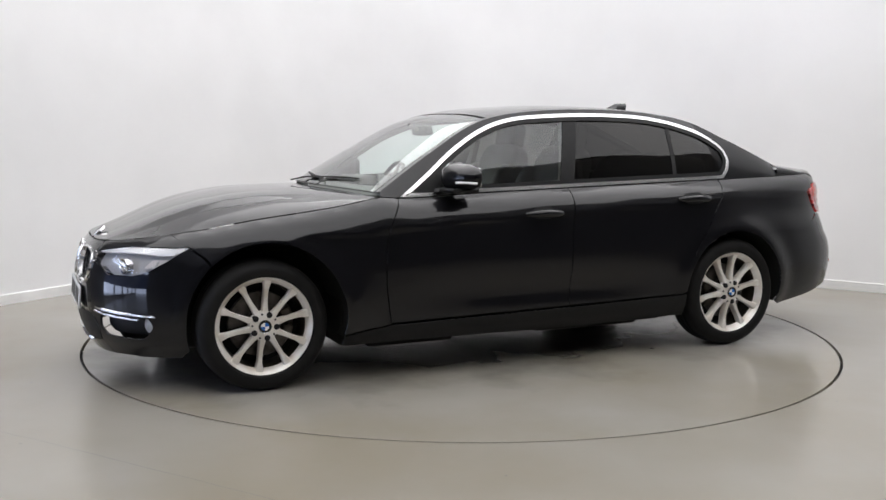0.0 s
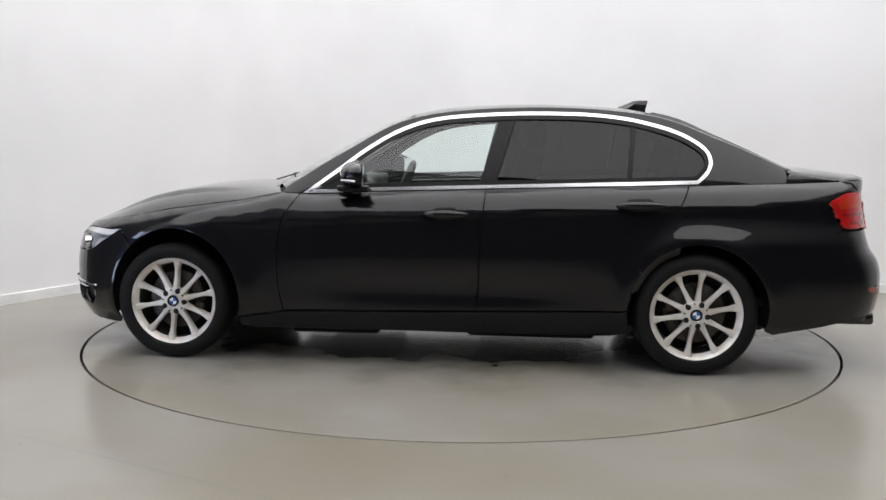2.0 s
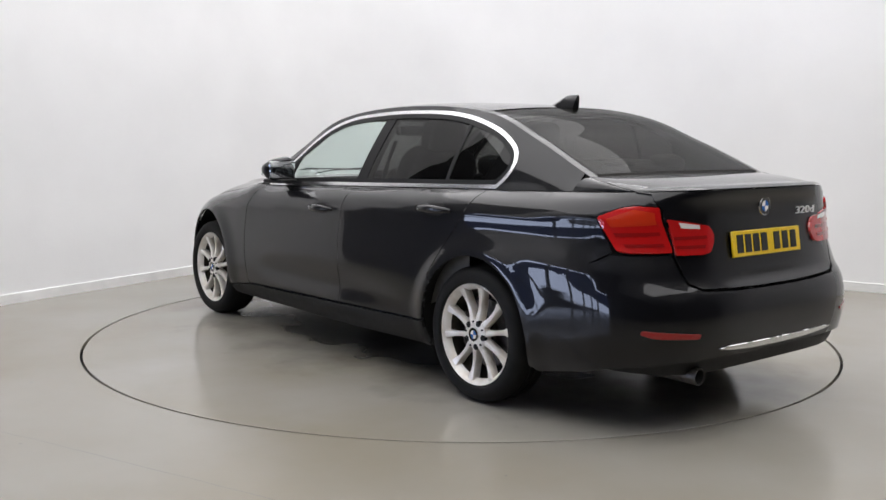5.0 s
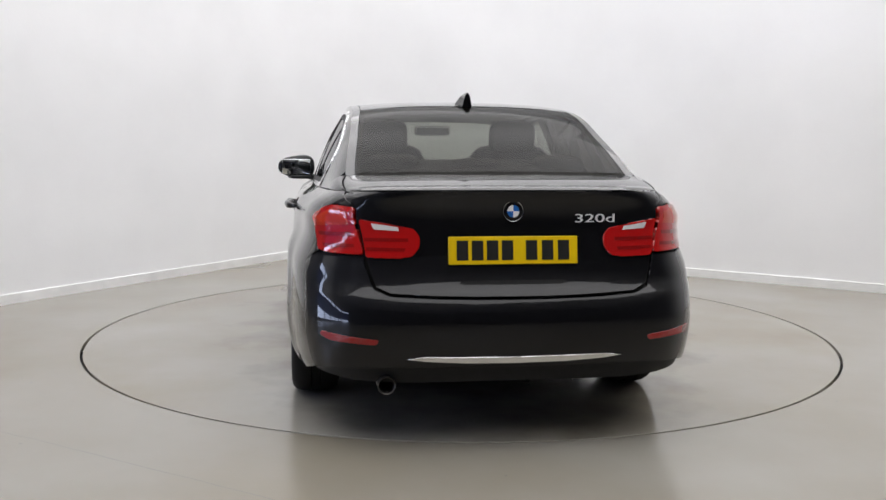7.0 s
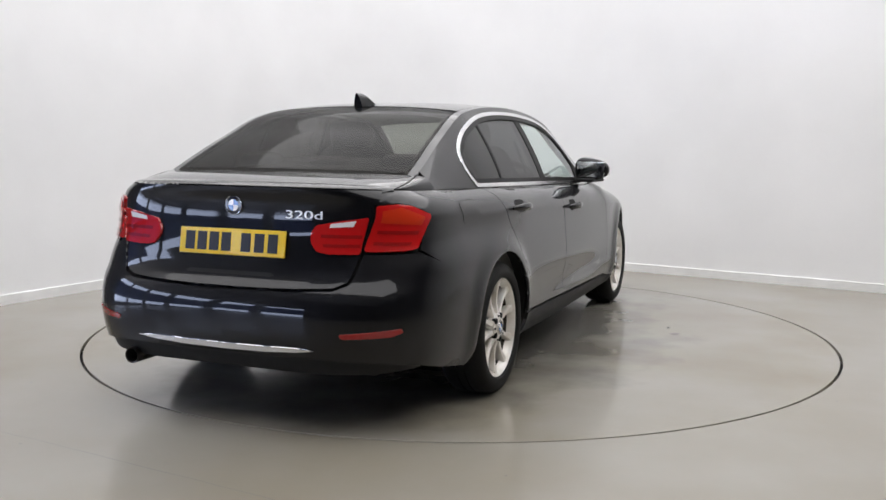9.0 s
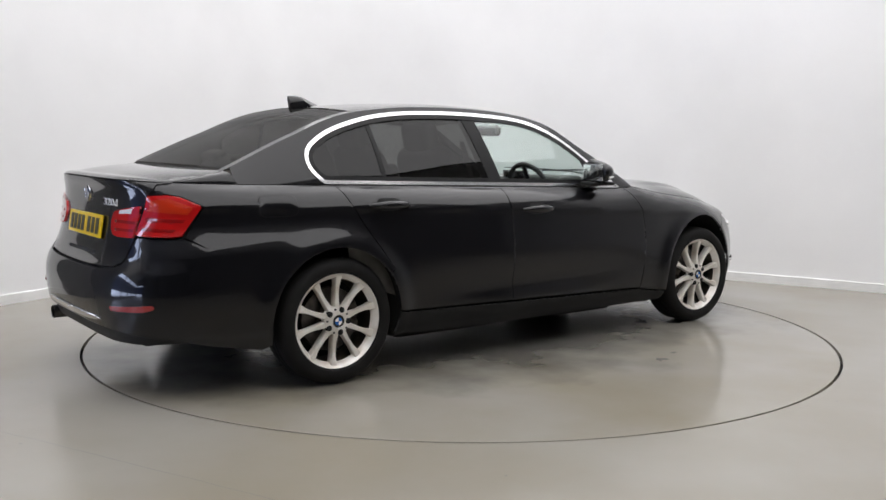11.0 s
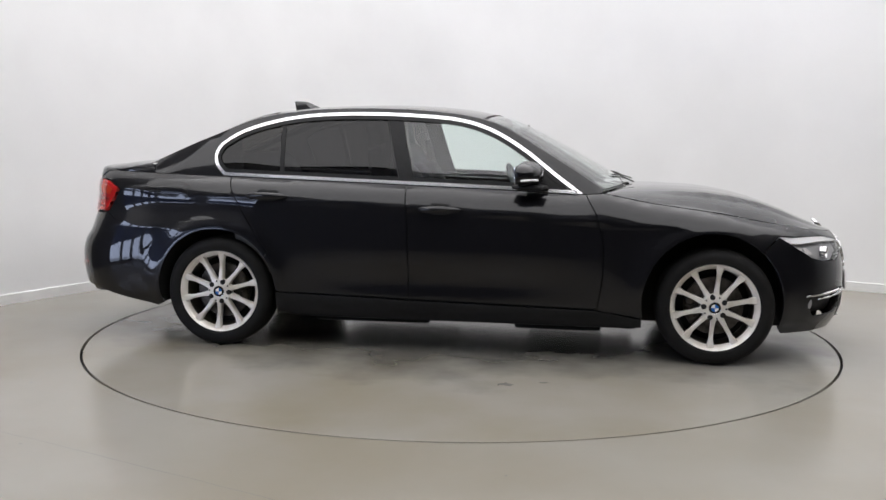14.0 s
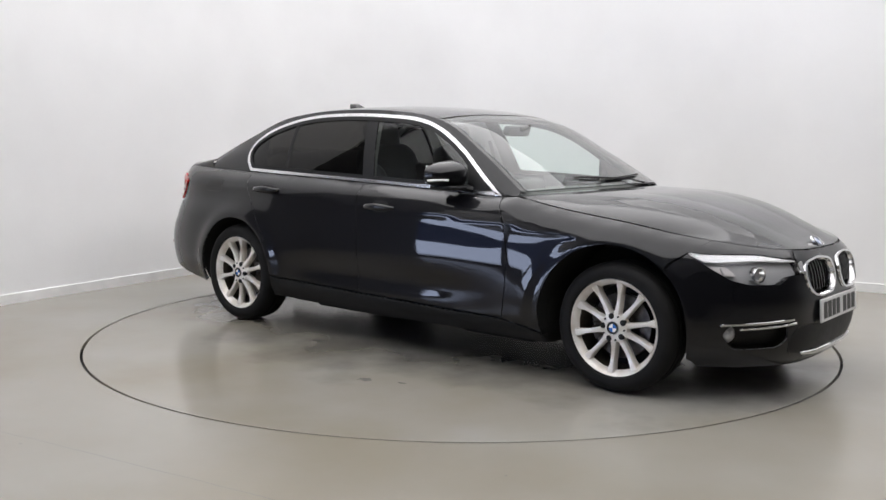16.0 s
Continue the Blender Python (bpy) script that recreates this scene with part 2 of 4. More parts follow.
# ---- the room: a white cove of two walls, polished floor, turntable ----
CORNER, DIR_L, DIR_R = Vector((-1.12, 4.475)), Vector((-0.4965, -0.8680)), Vector((0.848, -0.530))
WALL_H, REACH = 4.4, 14.0
WALL = vary(material("white_wall_paint", rough=0.75), (0.80, 0.80, 0.805), (0.86, 0.86, 0.865), 1.2, rough=(0.6, 0.85), bump=0.12, bump_scale=60)
SKIRT = vary(material("white_skirting_paint", rough=0.5), (0.72, 0.72, 0.71), (0.83, 0.83, 0.82), 5, rough=(0.4, 0.65), bump=0.1)
BACK = vary(material("dark_back_wall", rough=0.8), (0.045, 0.045, 0.048), (0.065, 0.065, 0.068), 1.0, bump=0.1, bump_scale=40)
CEIL = vary(material("ceiling_paint", rough=0.85), (0.70, 0.70, 0.70), (0.77, 0.77, 0.77), 2.0)


def floor_material(name, seed):
    m = material(name, rough=0.2)
    vary(m, (0.240, 0.214, 0.162), (0.318, 0.308, 0.284), 0.5 + seed * 0.25, 9, (0.11, 0.22) if seed else (0.15, 0.30), 0.04, 9)
    nt = m.node_tree
    b = nt.nodes["Principled BSDF"]
    b.inputs["Specular IOR Level"].default_value = 0.5
    return m


def stain_and_shade(m, half_x, half_y, dark):
    """A worn, damp patch with a ragged edge, centred on the object; shade under the car is painted in too."""
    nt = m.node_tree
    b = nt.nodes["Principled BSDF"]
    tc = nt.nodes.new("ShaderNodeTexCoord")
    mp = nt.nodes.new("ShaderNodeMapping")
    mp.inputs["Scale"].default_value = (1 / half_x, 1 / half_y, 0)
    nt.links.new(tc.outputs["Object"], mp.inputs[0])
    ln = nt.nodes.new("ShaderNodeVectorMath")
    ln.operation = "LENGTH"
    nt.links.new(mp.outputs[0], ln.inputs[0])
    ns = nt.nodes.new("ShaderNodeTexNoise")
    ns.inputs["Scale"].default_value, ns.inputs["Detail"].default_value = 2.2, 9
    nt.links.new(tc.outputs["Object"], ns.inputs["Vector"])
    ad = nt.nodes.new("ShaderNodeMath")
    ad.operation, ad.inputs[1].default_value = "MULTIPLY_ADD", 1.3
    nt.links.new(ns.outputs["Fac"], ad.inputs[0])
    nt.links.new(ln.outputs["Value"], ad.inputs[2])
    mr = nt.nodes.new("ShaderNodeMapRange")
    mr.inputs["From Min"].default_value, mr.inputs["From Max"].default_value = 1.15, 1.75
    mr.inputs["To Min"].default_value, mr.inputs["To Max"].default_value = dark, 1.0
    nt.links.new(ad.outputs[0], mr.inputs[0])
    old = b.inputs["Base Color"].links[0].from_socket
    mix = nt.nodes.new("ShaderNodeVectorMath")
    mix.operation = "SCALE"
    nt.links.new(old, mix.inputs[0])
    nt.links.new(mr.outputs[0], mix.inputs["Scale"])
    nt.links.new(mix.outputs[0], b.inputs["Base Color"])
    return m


FLOOR = floor_material("polished_floor", 0)
# the dark oval holds damp marks plus the car's shade as colour
DISC = stain_and_shade(floor_material("polished_turntable", 1), 2.25, 1.25, 0.42)


def wall_line(s0, s1):
    """Plan points along the cove: s below 0 on one wall, above 0 on the other, rounded at the corner."""
    r = 1.05
    pts = []
    for s in span(s0, s1, 90):
        if s < -r:
            p = CORNER + DIR_L * -s
        elif s > r:
            p = CORNER + DIR_R * s
        else:
            t = (s + r) / (2 * r)
            a, c = CORNER + DIR_L * r, CORNER + DIR_R * r
            p = a * (1 - t)**2 + CORNER * 2 * t * (1 - t) + c * t * t
        pts.append(p)
    return pts


def ribbon(name, pts, z0, z1, thick, mat, side=1, top_round=0.0):
    """An upright wall of that thickness along plan points; side tells on which side of them it stands."""
    bm = bmesh.new()
    rows = []
    for i, p in enumerate(pts):
        d = (pts[min(i + 1, len(pts) - 1)] - pts[max(i - 1, 0)]).normalized()
        o = p + Vector((-d.y, d.x)) * thick * side
        ins = p + Vector((-d.y, d.x)) * top_round * side
        rows.append([bm.verts.new((p.x, p.y, z0)), bm.verts.new((p.x, p.y, z1 - top_round)), bm.verts.new((ins.x, ins.y, z1)),
                     bm.verts.new((o.x, o.y, z1)), bm.verts.new((o.x, o.y, z0))])
    for a, b in zip(rows, rows[1:]):
        for k in range(5):
            if a[k].co != a[(k + 1) % 5].co:
                bm.faces.new((a[k], b[k], b[(k + 1) % 5], a[(k + 1) % 5]))
    bm.faces.new(rows[0]), bm.faces.new(rows[-1])
    bmesh.ops.remove_doubles(bm, verts=bm.verts, dist=1e-5)
    ob = part(name, bm, mat, None)
    return tagged(ob, kind="structure")


DOOR0, DOOR1, DOOR_H, BAY2, WHITE = 6.8, 13.85, 2.2, 1.6, 5.1
tagged(ribbon("wall_cove", wall_line(-WHITE, REACH), 0, WALL_H, 0.15, WALL, 1), "white painted studio wall with a rounded corner")
ribbon("wall_side", [CORNER + DIR_L * s for s in (REACH, DOOR1)], 0, WALL_H, 0.15, WALL, 1)
# unseen stretch added dark so the car's flank reflects less
tagged(ribbon("wall_beyond_cove", [CORNER + DIR_L * s for s in (DOOR0, WHITE + 0.002)], 0, WALL_H, 0.15, BACK, 1), "unseen dark wall beyond the white cove, added for dark reflections")
ribbon("wall_lintel", [CORNER + DIR_L * s for s in (DOOR1 - 0.002, DOOR0 + 0.002)], DOOR_H, WALL_H, 0.15, WALL, 1)
FAR_L, FAR_R = CORNER + DIR_L * REACH, CORNER + DIR_R * REACH
FAR = FAR_L + FAR_R - CORNER
# unseen back walls, dark to suit the reflections in the paint
ribbon("wall_back", [FAR_R, FAR], 0, WALL_H, 0.15, BACK, 1)
ribbon("wall_rear", [FAR, FAR_L + DIR_R * BAY2], 0, WALL_H, 0.15, BACK, 1)
ribbon("wall_rear_lintel", [FAR_L + DIR_R * (BAY2 - 0.002), FAR_L], DOOR_H, WALL_H, 0.15, BACK, 1)
tagged(ribbon("baseboard", wall_line(-WHITE, REACH), 0, 0.071, -0.014, SKIRT, 1, -0.005), "low white painted skirting, scuffed")

bm = bmesh.new()
n = 160
inner = [bm.verts.new(((RING + 0.010) * math.cos(2 * math.pi * i / n), (RING + 0.010) * math.sin(2 * math.pi * i / n), 0)) for i in range(n)]
lip = [bm.verts.new((v.co.x, v.co.y, -0.08)) for v in inner]
outer = [bm.verts.new((24 * math.cos(2 * math.pi * i / n), 24 * math.sin(2 * math.pi * i / n), 0)) for i in range(n)]
for i in range(n):
    j = (i + 1) % n
    bm.faces.new((inner[i], inner[j], outer[j], outer[i]))
    bm.faces.new((inner[i], lip[i], lip[j], inner[j]))
floor = tagged(part("floor", bm, FLOOR, None), "polished grey concrete floor, faintly stained", kind="structure")
bm = bmesh.new()
bmesh.ops.create_circle(bm, cap_ends=True, segments=96, radius=RING + 0.2, matrix=Matrix.Translation((0, 0, -0.08)))
tagged(part("turntable_pit", bm, DARK, None), kind="structure")

cl = bmesh.new()
bmesh.ops.create_cube(cl, size=1, matrix=Matrix.Translation((0, -3, WALL_H + 0.05)) @ Matrix.Diagonal((40, 40, 0.1, 1)))
tagged(part("ceiling", cl, CEIL, None), "pale painted ceiling", kind="structure")

# fine cracks and specks on the floor
CRACK = material("floor_crack", (0.10, 0.095, 0.085), 0.7)
for (x0, y0), (x1, y1) in (((-1.95, -2.16), (-0.62, -2.90)), ((-3.0, 0.1), (-2.25, 0.32))):
    bm = bmesh.new()
    left, right = [], []
    for t in span(0, 1, 24):
        p = Vector((x0 + (x1 - x0) * t, y0 + (y1 - y0) * t + 0.012 * noise.noise(Vector((t * 6, x0, 0)))))
        w = 0.0012 + 0.0010 * abs(noise.noise(Vector((t * 15, y0, 3))))
        left.append(bm.verts.new((p.x, p.y + w, 0.0006)))
        right.append(bm.verts.new((p.x, p.y - w, 0.0006)))
    for i in range(24):
        bm.faces.new((left[i], left[i + 1], right[i + 1], right[i]))
    tagged(part("floor_crack", bm, CRACK, None), "hairline crack in the polished floor", kind="structure")
bm = bmesh.new()
rnd = random.Random(5)
for i in range(90):
    x, y = rnd.uniform(-3, 3), rnd.uniform(-3.6, 2.2)
    if abs(math.hypot(x, y) - RING) > 0.05 and math.hypot(x, y) > RING:
        bmesh.ops.create_circle(bm, cap_ends=True, segments=6, radius=rnd.uniform(0.002, 0.006), matrix=Matrix.Translation((x, y, 0.0007)))
tagged(part("floor_specks", bm, CRACK, None), "small dark specks of grit on the floor", "grit", kind="stuff")

turntable = new("turntable")
tagged(turntable, "round polished grey turntable flush with the floor", "turntable")
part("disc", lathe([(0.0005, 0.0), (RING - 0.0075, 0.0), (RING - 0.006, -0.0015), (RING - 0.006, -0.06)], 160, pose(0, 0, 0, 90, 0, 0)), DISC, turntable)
part("rim_seal", lathe([(RING - 0.0055, -0.034), (RING + 0.0090, -0.034), (RING + 0.0090, -0.05), (RING - 0.0055, -0.05)], 160, pose(0, 0, 0, 90, 0, 0), closed=True), RUBBER, turntable, "thin black rubber seal")

MARK = vary(material("worn_mark", rough=0.22), (0.15, 0.143, 0.125), (0.21, 0.205, 0.185), 16)
for mx, my, mr, ml in ((0.43, -1.295, 0.045, 1.3), (0.62, -1.22, 0.018, 2.0)):
    bm = bmesh.new()
    ring = [bm.verts.new((mx + mr * ml * (0.7 + 0.6 * noise.noise(Vector((math.cos(f) * 2, math.sin(f) * 2, mx * 9)))) * math.cos(f),
                          my + mr * (0.7 + 0.6 * noise.noise(Vector((math.cos(f) * 2, math.sin(f) * 2, my * 9)))) * math.sin(f), 0.0007)) for f in span(0, 2 * math.pi * 35 / 36, 35)]
    bm.faces.new(ring)
    part("worn_mark", bm, MARK, turntable, "dull worn mark on the polished surface")

# daylight behind the open side door: unseen panels glowing in lit and shaded colours
DAY = material("daylight_glow", (0, 0, 0), 1.0, emit=(0.62, 0.72, 1.0), power=8.0)
SHADE = material("shaded_glow", (0, 0, 0), 1.0, emit=(0.16, 0.26, 0.75), power=0.4)
mid = CORNER + DIR_L * ((DOOR0 + DOOR1) / 2) + Vector((-0.868, 0.4965)) * 1.6
ang = math.degrees(math.atan2(DIR_L.y, DIR_L.x))
mid2 = FAR_L + DIR_R * 1.0 + DIR_L * 1.9
ang2 = math.degrees(math.atan2(DIR_R.y, DIR_R.x))
for z0, z1, mat, lab in ((0.0, 0.62, DAY, "glowing panel, bright for a sunlit yard outside the side door"), (0.62, 2.3, SHADE, "glowing panel, dim blue for a shaded distance outside the side door"), (2.3, 3.6, DAY, "glowing panel, bright for pale blue sky outside the side door")):
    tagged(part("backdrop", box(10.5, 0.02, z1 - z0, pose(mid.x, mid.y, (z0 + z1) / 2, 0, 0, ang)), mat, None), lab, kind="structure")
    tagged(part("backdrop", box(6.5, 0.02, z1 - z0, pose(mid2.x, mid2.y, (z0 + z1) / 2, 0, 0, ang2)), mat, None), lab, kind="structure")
GLOW = material("light_diffuser", (0.9, 0.9, 0.9), 0.6, emit=(1.0, 0.988, 1.005), power=1.92)


opening = tagged(new("window_1"), "tall open shutter bay with dark steel posts", kind="structure")
STEEL_POST = vary(material("dark_steel_post", rough=0.5), (0.03, 0.03, 0.032), (0.05, 0.05, 0.052), 6)
for s_at in span(DOOR0 + 0.06, DOOR1 - 0.06, 5):
    q = CORNER + DIR_L * s_at + Vector((-0.868, 0.4965)) * 0.08
    part("post", box(0.10, 0.12, DOOR_H - 0.006, pose(q.x, q.y, DOOR_H / 2, 0, 0, ang), 0.006, 1), STEEL_POST, opening)
for s0, s1 in zip(span(DOOR0 + 0.06, DOOR1 - 0.06, 5), span(DOOR0 + 0.06, DOOR1 - 0.06, 5)[1:]):
    q = CORNER + DIR_L * ((s0 + s1) / 2) + Vector((-0.868, 0.4965)) * 0.08
    for zz, hh in ((0.05, 0.1), (1.15, 0.10), (1.65, 0.05)):
        part("rail", box(s1 - s0 - 0.105, 0.08, hh - 0.004, pose(q.x, q.y, zz, 0, 0, ang), 0.004, 1), STEEL_POST, opening)


# unseen glowing panel, added overhead to light the whole room softly
def added_ceiling_light(x, y, sx, sy, rz):
    e = new("added_ceiling_light")
    tagged(e, "large flat glowing panel with a white diffuser, added out of view", "ceiling light", "studio ceiling lights")
    e.matrix_world = pose(x, y, WALL_H, 0, 0, rz)
    part("diffuser", box(sx, sy, 0.02, pose(0, 0, -0.06)), GLOW, e)
    fr = bmesh.new()
    for k in (-1, 1):
        box(sx + 0.1, 0.05, 0.09, pose(0, k * (sy / 2 + 0.025), -0.046), 0.004, 1, fr)
        box(0.05, sy - 0.002, 0.09, pose(k * (sx / 2 + 0.025), 0, -0.046), 0.004, 1, fr)
    part("frame", fr, BLACK, e)
    return e


added_ceiling_light(0.4, -0.7, 9.6, 9.6, -31)

# ---- the car: x ahead, y to its left, z up, from the ground between the axles ----
car = new("car")
tagged(car, "black metallic saloon car with silver alloy wheels, standing on the turntable", "car")

TOP = curve((-2.44, 1.022), (-2.2, 1.012), (-1.9, 1.0), (-1.4, 0.985), (-0.3, 0.950), (0.3, 0.930), (0.68, 0.915), (0.80, 0.922), (0.90, 0.904), (1.0, 0.884), (1.2, 0.855), (1.45, 0.820),
            (1.65, 0.781), (1.8, 0.756), (2.0, 0.722), (2.2, 0.688))
SECTION = curve((-0.1, 0.79), (0.0, 0.815), (0.12, 0.866), (0.25, 0.889), (0.5, 0.889), (0.68, 0.881), (0.8, 0.871), (0.88, 0.859), (0.93, 0.842), (0.97, 0.811), (1.0, 0.767), (1.06, 0.70))
XF = curve((0.1, 2.06), (0.16, 2.12), (0.25, 2.165), (0.4, 2.182), (0.55, 2.175), (0.64, 2.150), (0.70, 2.112), (0.78, 2.03))
XR = curve((0.18, -2.36), (0.3, -2.415), (0.45, -2.44), (0.54, -2.436), (0.60, -2.415), (0.65, -2.378), (0.72, -2.355), (0.8, -2.338), (0.9, -2.328), (0.96, -2.333), (1.0, -2.347), (1.03, -2.352))
FA, RA = 0.95, -1.45
N_F, N_R = 3.2, 4.8


def corner_table(n):
    """A superellipse quarter, by the length along it: (share, along, across)."""
    pts = []
    for i in range(401):
        f = math.pi / 2 * i / 400
        pts.append((math.sin(f)**(2 / n), max(0.0, math.cos(f))**(2 / n)))
    length = [0.0]
    for a, b in zip(pts, pts[1:]):
        length.append(length[-1] + math.hypot(a[0] - b[0], a[1] - b[1]))
    return np.array(length) / length[-1], np.array([q[0] for q in pts]), np.array([q[1] for q in pts])


TAB_F, TAB_R = corner_table(N_F), corner_table(N_R)
LEN_F, LEN_R = 1.75, 1.55
A_NOSE, A_TAIL = FA + LEN_F, RA - LEN_R
CREASE = curve((-2.4, 0.905), (-1.2, 0.868), (0.0, 0.815), (0.9, 0.765), (1.5, 0.73), (2.2, 0.7))


def ease(t):
    t = min(1.0, max(0.0, t))
    return t * t * (3 - 2 * t)


def half_width(x, z):
    w = SECTION((z - 0.18) / (TOP(x) - 0.18))
    w -= 0.045 * max(0.0, (x - 0.9))**1.5 + 0.040 * max(0.0, (-1.3 - x))**1.5
    # shoulder crease: sharp on top, hollowed out below it
    d = z - CREASE(x)
    fade = ease((1.62 - x) / 0.5) * ease((x + 2.5) / 0.4)
    w += fade * (0.010 * max(0.0, 1 - d / 0.085) if d > 0 else 0.010 * math.exp(d / 0.030))
    # hollow along the foot of the doors, with a lip under it
    w -= 0.026 * math.exp(-((z - 0.415) / 0.085)**2) * math.exp(-((x + 0.12) / 0.80)**4)
    # haunch over the rear wheel: the upper quarter is drawn in above it
    w -= 0.036 * ease((z - 0.67 - 0.03 * (x + 1.9)) / 0.155) * ease((-1.0 - x) / 0.8)
    for cx, r in ((1.39, 0.385), (-1.41, 0.365)):
        d = math.hypot(x - cx, z - 0.335) - r
        w += 0.018 * math.exp(-(d / 0.065)**2) if z > 0.2 else 0
    return w


def band(a, z):
    """The body's flank, wrapped round the nose and the tail; a runs from tail middle to nose middle and is x along the side."""
    if a > FA:
        t = min(1.0, (a - FA) / LEN_F)
        u, v = float(np.interp(t, TAB_F[0], TAB_F[1])), float(np.interp(t, TAB_F[0], TAB_F[2]))
        x = FA + (XF(z) - FA) * u
        return (x, half_width(x, z) * v if a < A_NOSE else -(a - A_NOSE), z)
    if a < RA:
        t = min(1.0, (RA - a) / LEN_R)
        u, v = float(np.interp(t, TAB_R[0], TAB_R[1])), float(np.interp(t, TAB_R[0], TAB_R[2]))
        x = RA + (XR(z) - RA) * u
        return (x, half_width(x, z) * v if a > A_TAIL else (a - A_TAIL), z)
    return (a, half_width(a, z), z)


def by_x(x, z):
    lo, hi = A_TAIL, A_NOSE
    for _ in range(27):
        m = (lo + hi) / 2
        lo, hi = (m, hi) if band(m, z)[0] < x else (lo, m)
    return ((lo + hi) / 2, z)


def by_y(y, z, end):
    """The place on the nose (end 1) or on the tail (end -1) that lies y from the middle."""
    lo, hi = (FA, A_NOSE) if end > 0 else (A_TAIL, RA)
    for _ in range(27):
        m = (lo + hi) / 2
        far = band(m, z)[1] > y
        if end > 0:
            lo, hi = (m, hi) if far else (lo, m)
        else:
            lo, hi = (lo, m) if far else (m, hi)
    return ((lo + hi) / 2, z)


def top_at(x):
    return by_x(x, TOP(x))


def rim_edge(a):
    """The upper edge of the flank at a: height follows the place along the car."""
    z = 0.75
    for _ in range(12):
        z = TOP(band(a, z)[0])
    return (a, z)


def arch(cx, r, top, a0, a1, n=22):
    """Wheel arch from angle a0 to a1, degrees from straight ahead."""
    pts = []
    for i in range(n + 1):
        f = radians(a0 + (a1 - a0) * i / n)
        pts.append(by_x(cx + r * math.cos(f), 0.335 + (top - 0.335) * math.sin(f)))
    return pts


GAP = 0.0030


def pair(name, geo, mat, parent=None, label=""):
    """The same part on the left and on the right."""
    return (part(name, geo, mat, parent or car, label), part(name, geo.mirrored(), mat, parent or car, label))


# flank panels
door_front = [by_x(*q) for q in ((0.775, 0.79), (0.797, 0.70), (0.805, 0.60), (0.803, 0.47), (0.79, 0.38), (0.775, 0.295))]
door_middle = [by_x(*q) for q in ((-0.27, 0.315), (-0.275, 0.50), (-0.28, 0.70), (-0.295, 0.85))]
door_rear = [by_x(*q) for q in ((-1.095, 0.565), (-1.17, 0.67), (-1.26, 0.80), (-1.32, 0.90))]
tops = lambda x0, x1, n=12: [top_at(x) for x in span(x0, x1, n)]
fender = tops(0.70, 1.80) + [by_x(1.735, 0.70), by_x(1.67, 0.655)] + arch(1.39, 0.375, 0.722, 46, 193) + [by_x(1.02, 0.255), by_x(0.775, 0.288)] + door_front[::-1][1:]
front_door = tops(0.70, -0.305) + door_middle[::-1] + door_front[::-1]
rear_door = tops(-0.305, -1.36) + door_rear[::-1] + arch(-1.41, 0.355, 0.685, 34, 14, 5) + [by_x(-1.05, 0.345), by_x(-1.02, 0.333)] + door_middle
quarter_edge = [by_x(-2.14, 0.768), by_x(-2.055, 0.905), by_x(-2.14, 0.948), by_y(0.69, 0.957, -1), by_y(0.620, 0.953, -1)]
quarter = tops(-1.36, -2.2) + [rim_edge(a) for a in span(by_x(-2.2, 1.01)[0], by_y(0.637, 1.02, -1)[0], 6)][1:] + quarter_edge[::-1] + arch(-1.41, 0.355, 0.685, 150, 34, 20) + door_rear
sill = [by_x(1.018, 0.247), by_x(0.775, 0.284), by_x(-0.27, 0.305), by_x(-1.0, 0.325), by_x(-1.05, 0.335), by_x(-1.062, 0.20), by_x(-0.3, 0.182), by_x(1.02, 0.19)]
pair("front_wing", panel(fender, band, -1, 0.024, gap=GAP), PAINT)
doors_f = pair("front_door", panel(front_door, band, -1, 0.024, gap=GAP), PAINT)
doors_r = pair("rear_door", panel(rear_door, band, -1, 0.024, gap=GAP), PAINT)
pair("sill", panel(sill, band, -1, gap=GAP), BLACK, None, "matt black side sill")

# tail: lights, boot lid face, bumper
lamp_out = [by_x(-2.06, 0.905), by_x(-2.145, 0.945), by_y(0.69, 0.953, -1), by_y(0.622, 0.950, -1), by_y(0.590, 0.766, -1), by_y(0.73, 0.766, -1), by_x(-2.15, 0.772)]
lamp_in = [by_y(*q, -1) for q in ((0.603, 0.905), (0.50, 0.890), (0.392, 0.870), (0.368, 0.835), (0.372, 0.795), (0.400, 0.760), (0.45, 0.752), (0.580, 0.755))]
lid_side = [by_y(*q, -1) for q in ((0.632, 1.0), (0.616, 0.94), (0.585, 0.770), (0.565, 0.70), (0.545, 0.645), (0.49, 0.622), (0.3, 0.612), (0.15, 0.608))]
lid_face = [(A_TAIL, rim_edge(A_TAIL)[1])] + [rim_edge(a) for a in span(A_TAIL, by_y(0.635, 1.02, -1)[0], 12)][1:] + lid_side + [(A_TAIL, 0.607)]
bump_top = [(A_TAIL, 0.600)] + [by_y(*q, -1) for q in ((0.15, 0.601), (0.3, 0.605), (0.49, 0.615), (0.55, 0.638), (0.572, 0.695), (0.590, 0.760), (0.735, 0.757))] + [by_x(-2.145, 0.762)]
rear_bumper = bump_top + [by_x(-1.95, 0.67)] + arch(-1.41, 0.355, 0.685, 148, 196, 14) + [by_x(-1.80, 0.215), by_x(-2.05, 0.262), by_x(-2.2, 0.30), by_y(0.66, 0.325, -1), by_y(0.5, 0.335, -1), (A_TAIL, 0.335)]


# ---- greenhouse: middle line, rail line and the sheet between them ----
def line(*pts):
    fx, fz = curve(*[(p[0], p[1]) for p in pts]), curve(*[(p[0], p[2]) for p in pts])
